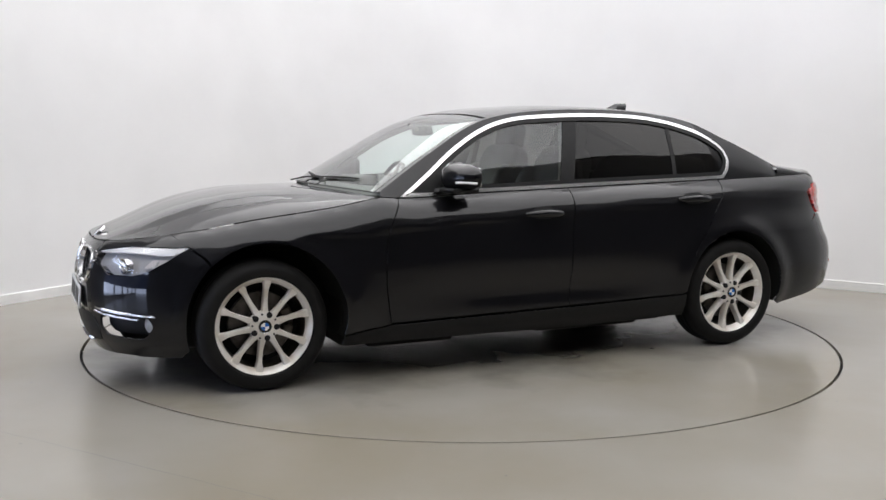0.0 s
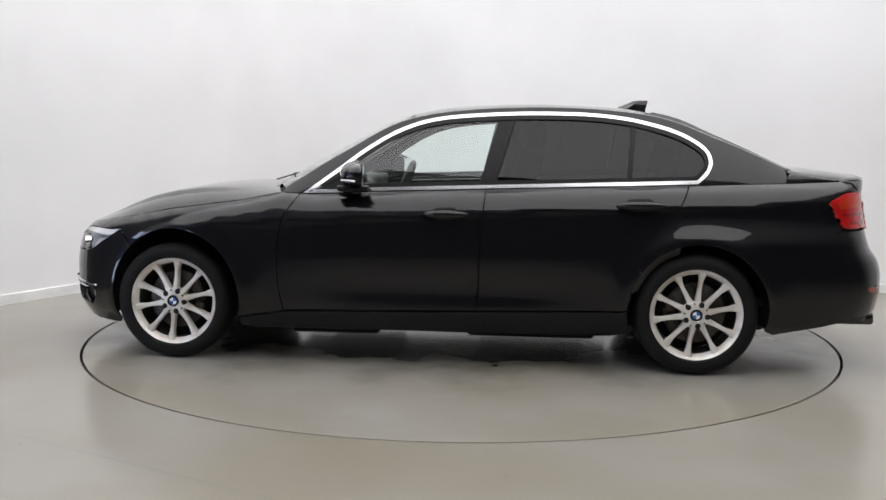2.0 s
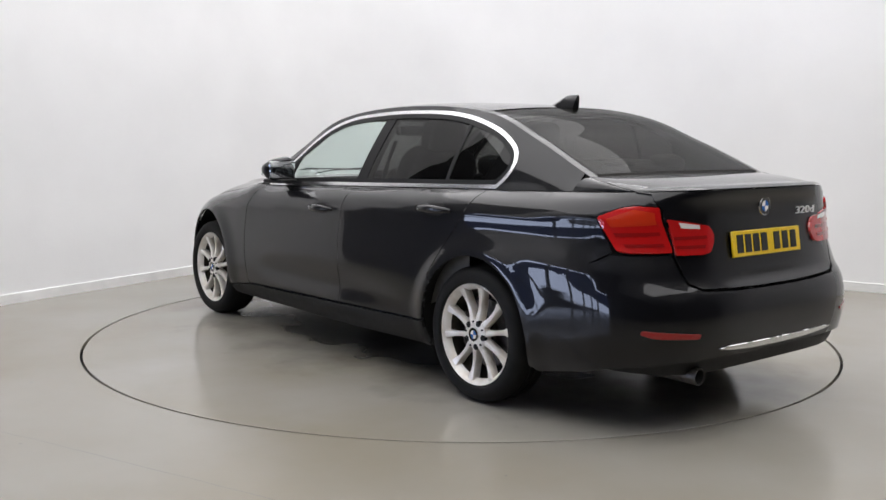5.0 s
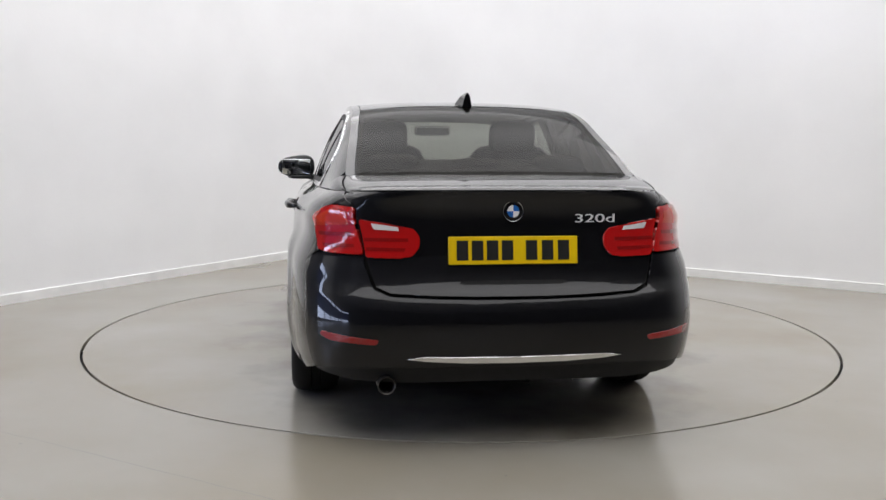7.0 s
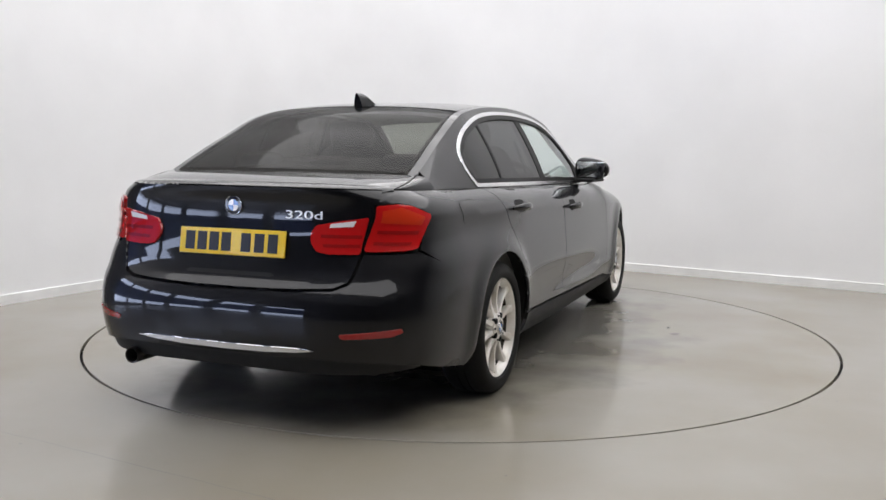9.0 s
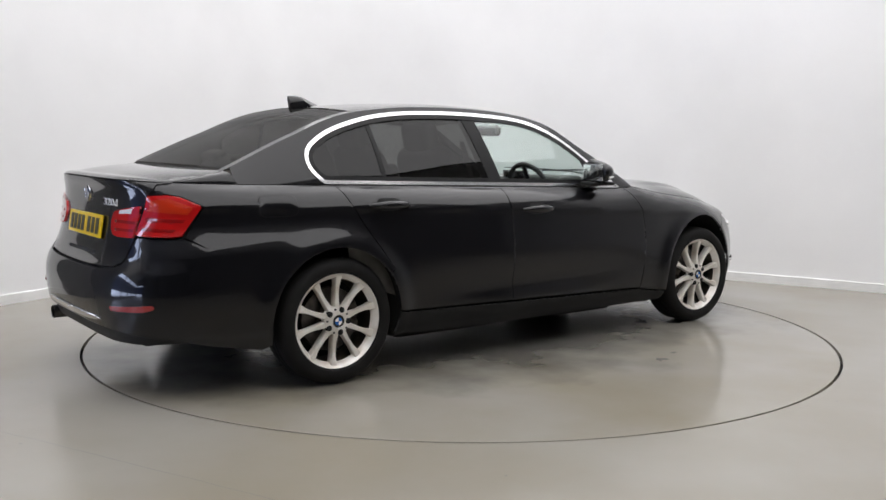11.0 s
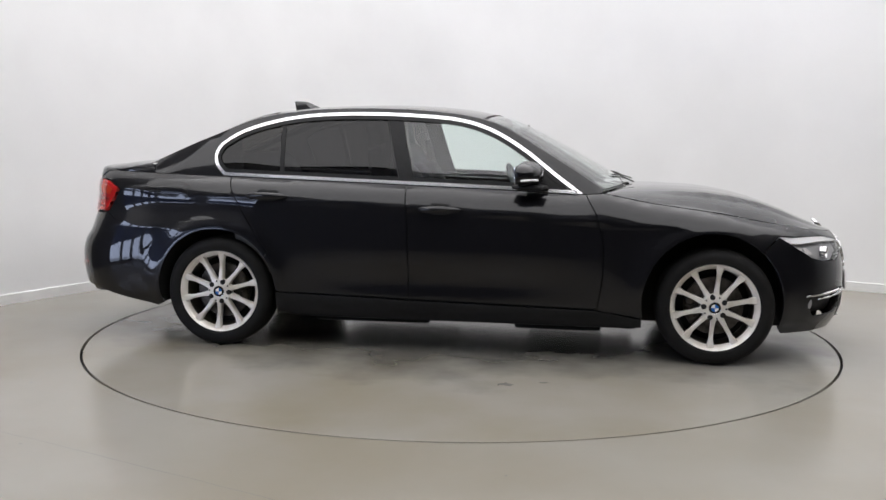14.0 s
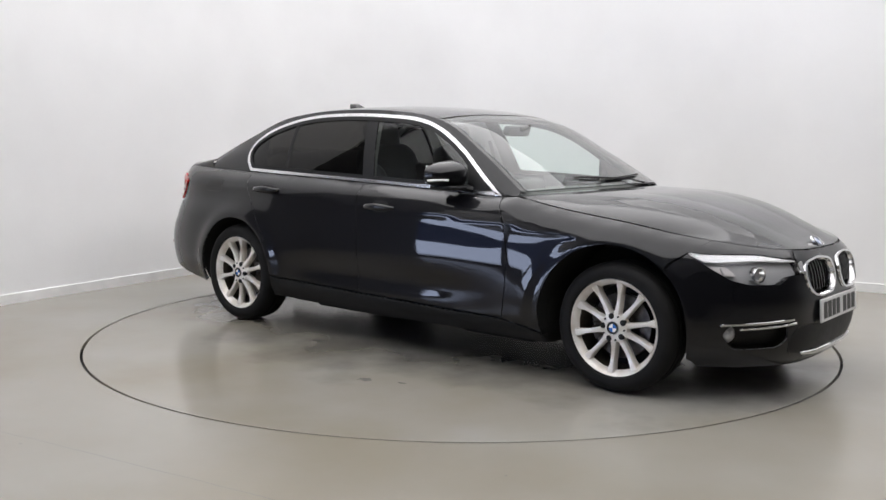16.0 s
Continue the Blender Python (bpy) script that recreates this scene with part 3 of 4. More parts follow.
    return lambda r: (fx(r), fz(r))


MID = line((0, 0.935, 0.962), (0.5, 0.525, 1.188), (1, 0.145, 1.358), (1.25, -0.10, 1.400), (1.5, -0.45, 1.418), (1.75, -0.85, 1.41), (2, -1.20, 1.380), (2.5, -1.59, 1.243), (3, -1.96, 1.070))
RAIL = line((0, 0.79, 0.945), (0.5, 0.46, 1.15), (1, 0.11, 1.325), (1.25, -0.13, 1.366), (1.5, -0.47, 1.386), (1.75, -0.83, 1.382), (2, -1.14, 1.350), (2.5, -1.53, 1.220), (3, -1.90, 1.060))
RAIL_Y = curve((-2.4, 0.62), (-1.90, 0.642), (-1.5, 0.605), (-1.1, 0.572), (-0.5, 0.572), (0.0, 0.582), (0.3, 0.625), (0.79, 0.735))


def roof(r, s):
    (xc, zc), (xe, ze) = MID(r), RAIL(r)
    k = abs(s)
    return (xc + (xe - xc) * k**2, s * RAIL_Y(xe), zc + (ze - zc) * k**2.7)


RAIL_X = sorted((RAIL(r)[0], RAIL(r)[1]) for r in span(0, 3, 60))


def rail_z(x):
    return float(np.interp(x, [q[0] for q in RAIL_X], [q[1] for q in RAIL_X]))


def side(x, z):
    """The upper side between belt and rail."""
    zb, zr = TOP(x) - 0.002, max(rail_z(x), TOP(x) + 0.02)
    yb, yr = half_width(x, TOP(x)) - 0.002, RAIL_Y(x)
    q = (z - zb) / (zr - zb)
    return (x, yb + (yr - yb) * q + 0.018 * max(-0.2, 4 * q * (1 - q)) * min(1, (zr - zb) / 0.3), z)


rails = lambda x0, x1, n=30: [(x, rail_z(x)) for x in span(x0, x1, n)]
belt = lambda x0, x1, n=14, up=0.0: [(x, TOP(x) + up) for x in span(x0, x1, n)]
DLO_TOP = line((0, 0.685, 0.918), (1, 0.53, 1.03), (2, 0.35, 1.165), (3, 0.17, 1.268), (4, -0.02, 1.327), (5, -0.27, 1.352), (6, -0.58, 1.362), (7, -0.90, 1.352), (8, -1.15, 1.312),
               (9, -1.37, 1.235), (9.6, -1.465, 1.165), (10, -1.485, 1.11), (10.5, -1.465, 1.045), (11, -1.41, 0.990))
dlo = [DLO_TOP(r) for r in span(0, 11, 66)] + belt(-1.38, 0.64, 24, 0.004)
dlo_in = inset(dlo, 0.018)
cabin = [(0.79, TOP(0.79) + 0.004)] + rails(0.785, -1.865) + belt(-1.87, 0.77, 24)
s_frame = panel(cabin, side, -1, 0.045, [dlo], 0.012)
pair("upper_side_frame", s_frame, PAINT)

# side windows, pillars and chrome surround
strip = panel(dlo, side, -1, 0.03, [dlo_in], 0.006, 0.004, fine=0.012)
pair("window_surround", strip, CHROME, None, "bright chrome window surround")
seal = panel(inset(dlo, 0.014), side, -1, 0.03, [inset(dlo, 0.040)], 0.006, 0.002, fine=0.015)
pair("window_seal", seal, BLACK, None, "black rubber window seal")
win = inset(dlo, 0.026)


def cut(poly, x0, z0, x1, z1, keep):
    """The part of poly on one side of the upright line through two points."""
    f = lambda q: ((q[0] - x0) * (z1 - z0) - (q[1] - z0) * (x1 - x0)) * keep
    out = []
    for p, q in zip(poly, poly[1:] + poly[:1]):
        fp, fq = f(p), f(q)
        if fp >= 0:
            out.append(p)
        if fp * fq < 0:
            t = fp / (fp - fq)
            out.append((p[0] + (q[0] - p[0]) * t, p[1] + (q[1] - p[1]) * t))
    return out


front_win = cut(win, -0.255, 0.95, -0.365, 1.34, 1)
pillar_b = cut(cut(win, -0.258, 0.95, -0.368, 1.34, -1), -0.345, 0.95, -0.455, 1.34, 1)
rear_rest = cut(win, -0.348, 0.95, -0.458, 1.34, -1)
rear_win = cut(rear_rest, -1.035, 0.98, -1.065, 1.30, 1)
divider = cut(cut(rear_rest, -1.037, 0.98, -1.067, 1.30, -1), -1.062, 0.98, -1.092, 1.30, 1)
quarter_win = cut(rear_rest, -1.064, 0.98, -1.094, 1.30, -1)
sail = cut(front_win, 0.46, 0.92, 0.40, 1.10, 1)
front_pane = cut(front_win, 0.458, 0.92, 0.398, 1.10, -1)
for nm, poly, mat, lab in (("front_window", front_pane, GLASS_CLEAR, "clear side glass"), ("rear_window", rear_win, GLASS_DARK, "dark tinted side glass"),
                           ("quarter_window", quarter_win, GLASS_DARK, "dark tinted quarter glass")):
    for ob in pair(nm, panel(poly, side, -1, 0.05, (), 0, -0.006), mat, None, lab):
        ob.visible_shadow = False
pair("door_pillar", panel(pillar_b, side, -1, 0.05, (), 0.01, -0.003), BLACK, None, "black door pillar")
pair("window_divider", panel(divider, side, -1, 0.05, (), 0.01, -0.003), BLACK, None, "black window divider")
pair("mirror_sail", panel(sail, side, -1, 0.05, (), 0.01, -0.002), BLACK, None, "black corner trim")

# screens and roof
S_ALL = span(-1, 1, 36)
windscreen = grid(roof, span(0.0, 0.985, 22), span(-0.955, 0.955, 34), -1)
ws = part("windscreen", windscreen, GLASS_FRONT, car, "clear laminated windscreen")
ws.visible_shadow = False
rear_screen = grid(roof, span(2.03, 2.975, 22), span(-0.93, 0.93, 34), -1)
rs = part("rear_screen", rear_screen, GLASS_REAR, car, "tinted rear window")
rs.visible_shadow = False
part("roof", grid(roof, span(1.012, 1.995, 36), span(-0.93, 0.93, 40), -1), PAINT, car)
inner_roof = lambda r, s: (roof(r, s)[0], roof(r, s)[1] * 0.97, roof(r, s)[2] - 0.030)
part("headliner", grid(inner_roof, span(0.95, 2.05, 20), span(-0.97, 0.97, 20), 1), HEADLINER, car, "pale grey headliner")
rail_sheet = grid(roof, span(1.012, 1.995, 40), span(0.938, 1.0, 5), -1)
pair("roof_rail", rail_sheet, PAINT)
pair("windscreen_pillar", grid(roof, span(0.0, 1.006, 24), span(0.962, 1.0, 4), -1), PAINT)
pair("rear_pillar", grid(roof, span(2.0, 3.0, 24), span(0.938, 1.0, 4), -1), PAINT)
low = lambda r, s: tuple(Vector(roof(r, s)) - Vector((0, 0, 0.008)))
frit = grid(low, span(-0.004, 0.010, 2), S_ALL, -1)
grid(low, span(0.955, 1.02, 3), S_ALL, -1, frit)
grid(low, span(0.0, 1.0, 20), span(0.93, 1.0, 3), -1, frit)
grid(low, span(0.0, 1.0, 20), span(-1.0, -0.93, 3), -1, frit)
part("windscreen_border", frit, BLACK, car, "black windscreen border")
frit = grid(low, span(1.985, 2.06, 3), S_ALL, -1)
grid(low, span(2.955, 3.0, 3), S_ALL, -1, frit)
grid(low, span(2.0, 3.0, 20), span(0.90, 1.0, 3), -1, frit)
grid(low, span(2.0, 3.0, 20), span(-1.0, -0.90, 3), -1, frit)
part("rear_screen_border", frit, BLACK, car, "black rear window border")


# ---- bonnet and boot: sheets stretched between their edges ----
def scaled(poly, k):
    cx, cy = sum(q[0] for q in poly) / len(poly), sum(q[1] for q in poly) / len(poly)
    return [(cx + (q[0] - cx) * k, cy + (q[1] - cy) * k) for q in poly]


def coons(front, back, left, right):
    c00, c01, c10, c11 = Vector(front(-1)), Vector(front(1)), Vector(back(-1)), Vector(back(1))

    def f(r, s):
        q = (s + 1) / 2
        p = Vector(front(s)) * (1 - r) + Vector(back(s)) * r + Vector(right(r)) * (1 - q) + Vector(left(r)) * q
        p -= (c00 * (1 - q) + c01 * q) * (1 - r) + (c10 * (1 - q) + c11 * q) * r
        return p
    return f


def flip(p):
    return (p[0], -p[1], p[2])


A_BON = top_at(1.80)[0]
nose_edge = lambda s: (band(*rim_edge(A_NOSE + (A_BON - A_NOSE) * s)) if s >= 0 else flip(band(*rim_edge(A_NOSE - (A_BON - A_NOSE) * s))))
cowl_edge = lambda s: (roof(0, s)[0] - 0.018, roof(0, s)[1] * 1.030, roof(0, s)[2] + 0.021)
bon_left = lambda r: band(*top_at(1.80 + (0.80 - 1.80) * r))
bon_raw = coons(nose_edge, cowl_edge, bon_left, lambda r: flip(bon_left(r)))
BON_RISE = curve((0, 0), (0.06, 0.011), (0.14, 0.030), (0.25, 0.057), (0.4, 0.080), (0.6, 0.086), (0.8, 0.058), (1, 0.006))


def bonnet(r, s):
    r = min(1.0, max(0.0, r))
    p = bon_raw(r, max(-1.0, min(1.0, s)))
    k = abs(s)
    lift = BON_RISE(r) * (1 - k**3.2)
    line_s = 0.50 + 0.22 * r
    lift += 0.013 * (max(0.0, 1 - (line_s - k) / 0.30) if k < line_s else max(0.0, 1 - (k - line_s) / 0.10)) * math.sin(math.pi * min(1, r * 1.15 + 0.02))
    return (p.x, p.y, p.z + lift)


sheet = grid(bonnet, span(0.004, 0.997, 44), span(-0.996, 0.996, 72), -1)
part("bonnet", sheet, PAINT, car)
cowl = lambda r, s: (roof(0, s)[0] - 0.06 + 0.08 * r, roof(0, s)[1] * 1.0, roof(0, s)[2] - 0.045)
part("scuttle_panel", grid(cowl, span(0, 1, 4), S_ALL, 1), BLACK, car, "black scuttle panel under the wipers")

lid_corner = band(*rim_edge(by_y(0.635, 1.02, -1)[0]))
A_LID = by_y(0.635, 1.02, -1)[0]
lid_back = lambda s: (band(*rim_edge(A_TAIL + (A_LID - A_TAIL) * s)) if s >= 0 else flip(band(*rim_edge(A_TAIL - (A_LID - A_TAIL) * s))))
shelf_edge = lambda s: (roof(3, s)[0] - 0.004, roof(3, s)[1], roof(3, s)[2] - 0.001)
E3, LC = Vector(shelf_edge(1)), Vector(lid_corner)
lid_left = lambda r: tuple(E3.lerp(LC, r) + Vector((0, 0.012 * math.sin(math.pi * r), 0)))
lid_raw = coons(shelf_edge, lid_back, lid_left, lambda r: flip(lid_left(r)))


def boot(r, s):
    r = min(1.0, max(0.0, r))
    p = lid_raw(r, max(-1.0, min(1.0, s)))
    return (p.x, p.y, p.z + (0.012 * math.sin(math.pi * r) + 0.010 * math.exp(-((r - 0.93) / 0.08)**2)) * (1 - abs(s)**4))


bl = grid(boot, span(0.0, 1.0, 24), span(-0.992, 0.992, 50), -1)
panel(lid_face, band, -1, 0.035, (), 0.014, 0, GAP, target=bl)
half = panel(lid_face, band, -1, 0.035, (), 0.014, 0, GAP).mirrored()
k0 = len(bl.v)
bl.v += half.v
bl.n += half.n
bl.f += [[k0 + i for i in f] for f in half.f]
part("boot_lid", bl, PAINT, car)

q_panel = panel(quarter, band, -1, 0.024, gap=GAP)


def shoulder(r, s):
    """From the upper edge of the flank up to the boot lid's side."""
    a = by_x(-1.86, 1.0)[0] * (1 - r) + A_LID * r
    p, q = Vector(band(*rim_edge(a))), Vector(lid_left(r)) + Vector((0, 0.004, 0))
    return tuple(p.lerp(q, s) + Vector((0, 0.010, 0.014)) * math.sin(math.pi * s) * (1 - r))


grid(shoulder, span(-0.01, 1.0, 20), span(0, 1, 6), -1, q_panel)
pair("rear_wing", q_panel, PAINT)

filler = [by_y(0.675, 0.962, -1), by_y(0.675, 1.008, -1), by_y(0.57, 1.012, -1), by_y(0.57, 0.955, -1)]
pair("lid_corner_backing", panel(filler, band, -1, 0.03, (), 0, -0.006), PAINT)
# tail lights
for i, (nm, poly, mat) in enumerate((("outer_tail_light", lamp_out, RED), ("inner_tail_light", lamp_in, RED))):
    poly = rounded(poly, 0.014, 4)
    geo = panel(poly, band, -1, 0.03, (), 0.03, 0.010 if i == 0 else 0.012, 0.001, fine=0.012)
    lamps = pair(nm, geo, mat, None, "glossy red tail light lens")
    if i == 0:
        bars = [([by_x(-2.10, 0.898), by_y(0.70, 0.938, -1), by_y(0.645, 0.928, -1), by_y(0.640, 0.882, -1), by_x(-2.12, 0.868)], ORANGE, "amber indicator lens"),
                ([by_x(-2.13, 0.845), by_y(0.632, 0.852, -1), by_y(0.630, 0.838, -1), by_x(-2.14, 0.830)], RED_DEEP, "dark red light bar"),
                ([by_x(-2.17, 0.800), by_y(0.622, 0.806, -1), by_y(0.620, 0.792, -1), by_x(-2.18, 0.787)], RED_DEEP, "dark red light bar")]
    else:
        bars = [([by_y(*q, -1) for q in ((0.556, 0.890), (0.455, 0.876), (0.450, 0.860), (0.545, 0.866))], WHITE_LENS, "white reversing light"),
                ([by_y(*q, -1) for q in ((0.580, 0.832), (0.415, 0.832), (0.415, 0.818), (0.580, 0.818))], RED_DEEP, "dark red light bar"),
                ([by_y(*q, -1) for q in ((0.575, 0.795), (0.425, 0.793), (0.43, 0.780), (0.575, 0.782))], RED_DEEP, "dark red light bar")]
    for poly2, m2, lab in bars:
        g2 = panel(poly2, band, -1, 0.03, (), 0.004, 0.0125 if i == 0 else 0.0145, fine=0.012)
        part("light_bar", g2, m2, lamps[0], lab)
        part("light_bar", g2.mirrored(), m2, lamps[1], lab)

rb = panel(rear_bumper, band, -1, 0.028, (), 0.014, 0, GAP)


def bumper_shelf(r, s):
    p = Vector(band(*bump_top[0]))
    y = 0.60 * s
    a = by_y(abs(y), 0.602, -1)
    q = Vector(band(*a))
    return (q.x + 0.10 * r, y, q.z + 0.004 * r)


grid(bumper_shelf, span(0, 1, 3), span(0.0, 1.0, 14), 1, rb)
part("rear_bumper", rb.both(), PAINT, car)
valance = [by_x(-2.2, 0.305), by_y(0.66, 0.33, -1), by_y(0.5, 0.34, -1), (A_TAIL, 0.34), (A_TAIL, 0.258), by_y(0.45, 0.258, -1), by_y(0.62, 0.262, -1), by_x(-2.15, 0.275)]
part("rear_valance", panel(valance, band, -1, 0.04, (), 0.02, -0.02).both(), BLACK, car, "matt black rear valance")
chrome_low = [(A_TAIL, 0.352), by_y(0.2, 0.355, -1), by_y(0.35, 0.364, -1), by_y(0.43, 0.374, -1), by_y(0.35, 0.381, -1), by_y(0.2, 0.378, -1), (A_TAIL, 0.376)]
part("rear_trim_strip", panel(chrome_low, band, -1, 0.03, (), 0.01, 0.008).both(), CHROME, car, "brushed metal trim strip")
reflector = [by_x(-2.29, 0.468), by_y(0.73, 0.465, -1), by_y(0.535, 0.448, -1), by_y(0.545, 0.428, -1), by_y(0.72, 0.436, -1), by_x(-2.285, 0.45)]
pair("rear_reflector", panel(rounded(reflector, 0.012), band, -1, 0.03, (), 0.006, 0.004, fine=0.012), RED_DEEP, None, "narrow red reflector")
fuel = [by_x(-1.60, 0.948), by_x(-1.80, 0.948), by_x(-1.80, 0.845), by_x(-1.60, 0.845)]
fuel_ring = rounded(fuel, 0.04)
part("fuel_flap", panel(inset(fuel_ring, 0.003), band, -1, 0.04, (), 0.006, 0.0025, fine=0.012).mirrored(), PAINT, car)
part("fuel_flap_gap", panel(fuel_ring, band, -1, 0.04, [inset(fuel_ring, 0.004)], 0, 0.0008, fine=0.012).mirrored(), DARK, car)

# ---- nose ----
A_GR = by_y(0.34, 0.62, 1)[0]
head_top = [rim_edge(a) for a in span(by_x(1.74, 0.70)[0], by_y(0.37, 0.68, 1)[0], 10)]
head_top = [by_x(1.735, 0.708)] + [(a, z - 0.014 - 0.060 * max(0, 1 - i / 6)**1.3 - 0.026 * i / 10) for i, (a, z) in enumerate(head_top)][1:]
head_low = [by_y(0.37, 0.606, 1), by_y(0.45, 0.600, 1), by_y(0.51, 0.566, 1), by_y(0.62, 0.568, 1), by_x(1.92, 0.590), by_x(1.83, 0.645)]
headlamp = head_top + head_low
front_bumper = ([by_x(1.735, 0.704)] + head_low[::-1] + [by_y(0.366, 0.610, 1), by_y(0.364, 0.640, 1)]
                + [rim_edge(a) for a in span(by_y(0.358, 0.69, 1)[0], A_NOSE, 8)] + [(A_NOSE, 0.17), by_y(0.3, 0.165, 1), by_y(0.55, 0.17, 1), by_x(1.95, 0.165), by_x(1.77, 0.165)]
                + arch(1.39, 0.375, 0.722, -20, 46, 14) + [by_x(1.675, 0.652)])
kidney = rounded([by_y(*q, 1) for q in ((0.035, 0.655), (0.18, 0.672), (0.325, 0.655), (0.358, 0.60), (0.325, 0.515), (0.24, 0.488), (0.08, 0.496), (0.028, 0.55))], 0.05, 5)
intake = rounded([by_y(*q, 1) for q in ((0.0, 0.362), (0.40, 0.362), (0.455, 0.31), (0.43, 0.235), (0.0, 0.235))], 0.02)
fog_bay = rounded([by_y(0.47, 0.395, 1), by_x(1.93, 0.378), by_x(1.90, 0.33), by_x(1.94, 0.262), by_y(0.50, 0.27, 1), by_y(0.46, 0.31, 1)], 0.025)
fb = panel(front_bumper, band, -1, 0.028, [kidney, fog_bay], 0.012, 0, GAP)
part("front_bumper", fb.both(), PAINT, car)
# strip of body over the headlight, under the bonnet edge
brow = [by_x(1.80, TOP(1.80))] + [rim_edge(a) for a in span(by_x(1.80, 0.75)[0], by_y(0.358, 0.69, 1)[0], 10)] + head_top[::-1]
pair("headlight_brow", panel(brow, band, -1, 0.04, (), 0.01, -0.001, 0.001), PAINT)
inner_band = lambda a, z: tuple(Vector(band(a, z)) - normal_at(band, a, z) * -1 * 0.034)
hl = pair("headlight", panel(headlamp, inner_band, -1, 0.04), HOUSING, None, "clear headlight with a dark grey housing")
lens_geo = panel(inset(headlamp, 0.004), band, -1, 0.035, (), 0.03, 0.0005)
strip_poly = head_top + [(a, z - 0.044 * min(1, (i + 0.4) / 1.6) * (1 - 0.085 * i)) for i, (a, z) in list(enumerate(head_top))[::-1]]
drl_geo = panel(strip_poly, band, -1, 0.03, (), 0.012, -0.008, 0.001)
block_fn = lambda a, z: tuple(Vector(band(a, z)) - normal_at(band, a, z) * -1 * 0.020)
block_poly = rounded([by_y(*q, 1) for q in ((0.765, 0.650), (0.67, 0.648), (0.655, 0.606), (0.735, 0.608))], 0.008)
for k, ob in enumerate(hl):
    for nm, geo, mat, lab in (("lens", lens_geo, LENS, "clear plastic lens"), ("light_brow", drl_geo, LIGHT_STRIP, "white upper light strip")):
        o = part(nm, geo if k == 0 else geo.mirrored(), mat, ob, lab)
        o.visible_shadow = nm != "lens"
    # white colour stands in for the bright reflection of a clear block
    block = panel(block_poly, block_fn, -1, 0.02, (), 0.02, 0.0, fine=0.012)
    part("reflector_block", block if k == 0 else block.mirrored(), WHITE_LENS, ob, "ribbed reflector block, white for its bright reflection")
    for yy in (0.735, 0.715, 0.69):
        rib = tube([tuple(Vector(block_fn(*by_y(yy, z, 1))) + Vector((0.003, 0.003 * (1 if k == 0 else 0), 0))) for z in (0.612, 0.628, 0.642)], 0.004, 6)
        if k:
            for v in rib.verts:
                v.co.y = -v.co.y
        part("reflector_rib", rib, HOUSING, ob)
    for y, z, r in ((0.585, 0.618, 0.031),):
        a = by_y(y, z, 1)
        c = Vector(inner_band(*a))
        d = Vector((0.86, 0.5, 0)) if y > 0.6 else Vector((0.93, 0.36, 0))
        if k:
            c.y, d.y = -c.y, -d.y
        m = Matrix.Translation(c) @ d.to_track_quat("Y", "Z").to_matrix().to_4x4()
        part("reflector_bowl", lathe([(0.012, -0.02), (r * 0.7, -0.005), (r, 0.03), (r + 0.006, 0.032), (r + 0.006, 0.0)], 28, m), REFLECTOR, ob, "chrome lamp reflector")
        part("projector", lathe([(0.001, 0.020), (r * 0.35, 0.016), (r * 0.5, 0.004), (r * 0.5, -0.01)], 20, m), LENS, ob)
for k in (1, -1):
    gr = part("kidney_grille", panel(kidney, band, -1, 0.03, [scaled(kidney, 0.91)], 0.03, 0.010, fine=0.012) if k > 0 else
              panel(kidney, band, -1, 0.03, [scaled(kidney, 0.91)], 0.03, 0.010, fine=0.012).mirrored(), CHROME, car, "chrome-framed kidney grille")
    deep = lambda a, z: tuple(Vector(band(a, z)) - Vector((0.05, 0, 0)))
    g = panel(kidney, deep, -1, 0.05, (), 0)
    part("grille_back", g if k > 0 else g.mirrored(), DARK, gr)
    for i in range(9):
        y = 0.070 + i * 0.031
        top_z = 0.652 if y < 0.27 else 0.652 - (y - 0.27) * 0.4
        low_z = 0.520 if y < 0.26 else 0.520 + (y - 0.26) * 1.2
        pts = []
        for z in span(low_z, top_z, 5):
            p = Vector(band(*by_y(y, z, 1))) - Vector((0.018, 0, 0))
            pts.append((p.x, k * p.y, p.z))
        part("slat", tube(pts, 0.0055, 6), PIANO, gr)
bridge = rounded([by_y(*q, 1) for q in ((0.375, 0.652), (0.340, 0.660), (0.350, 0.602), (0.375, 0.612))], 0.006)
pair("grille_bridge", panel(bridge, band, -1, 0.02, (), 0.01, 0.006, fine=0.012), CHROME, None, "satin silver trim beside the grille")
fog_deep = lambda a, z: tuple(Vector(band(a, z)) - normal_at(band, a, z) * -1 * 0.05)
bays = pair("fog_light_bay", panel(inset(fog_bay, -0.004), fog_deep, -1, 0.04), BLACK, None, "black lower air intake")
bar1 = [by_y(0.44, 0.405, 1), by_x(1.90, 0.385), by_x(1.895, 0.376), by_y(0.44, 0.394, 1)]
bar2 = [by_y(0.42, 0.384, 1), by_y(0.66, 0.365, 1), by_y(0.66, 0.358, 1), by_y(0.42, 0.375, 1)]
pair("fog_trim_bar", panel(bar1, band, -1, 0.03, (), 0.014, 0.010, fine=0.012), CHROME, None, "chrome trim bar")
pair("fog_trim_bar", panel(bar2, band, -1, 0.03, (), 0.014, 0.006, fine=0.012), CHROME, None, "chrome trim bar")
for k, ob in zip((1, -1), bays):
    c = Vector(band(*by_x(1.93, 0.335)))
    m = Matrix.Translation((c.x - 0.02, k * (c.y - 0.02), c.z)) @ Vector((0.8, 0.6 * k, 0)).to_track_quat("Y", "Z").to_matrix().to_4x4()
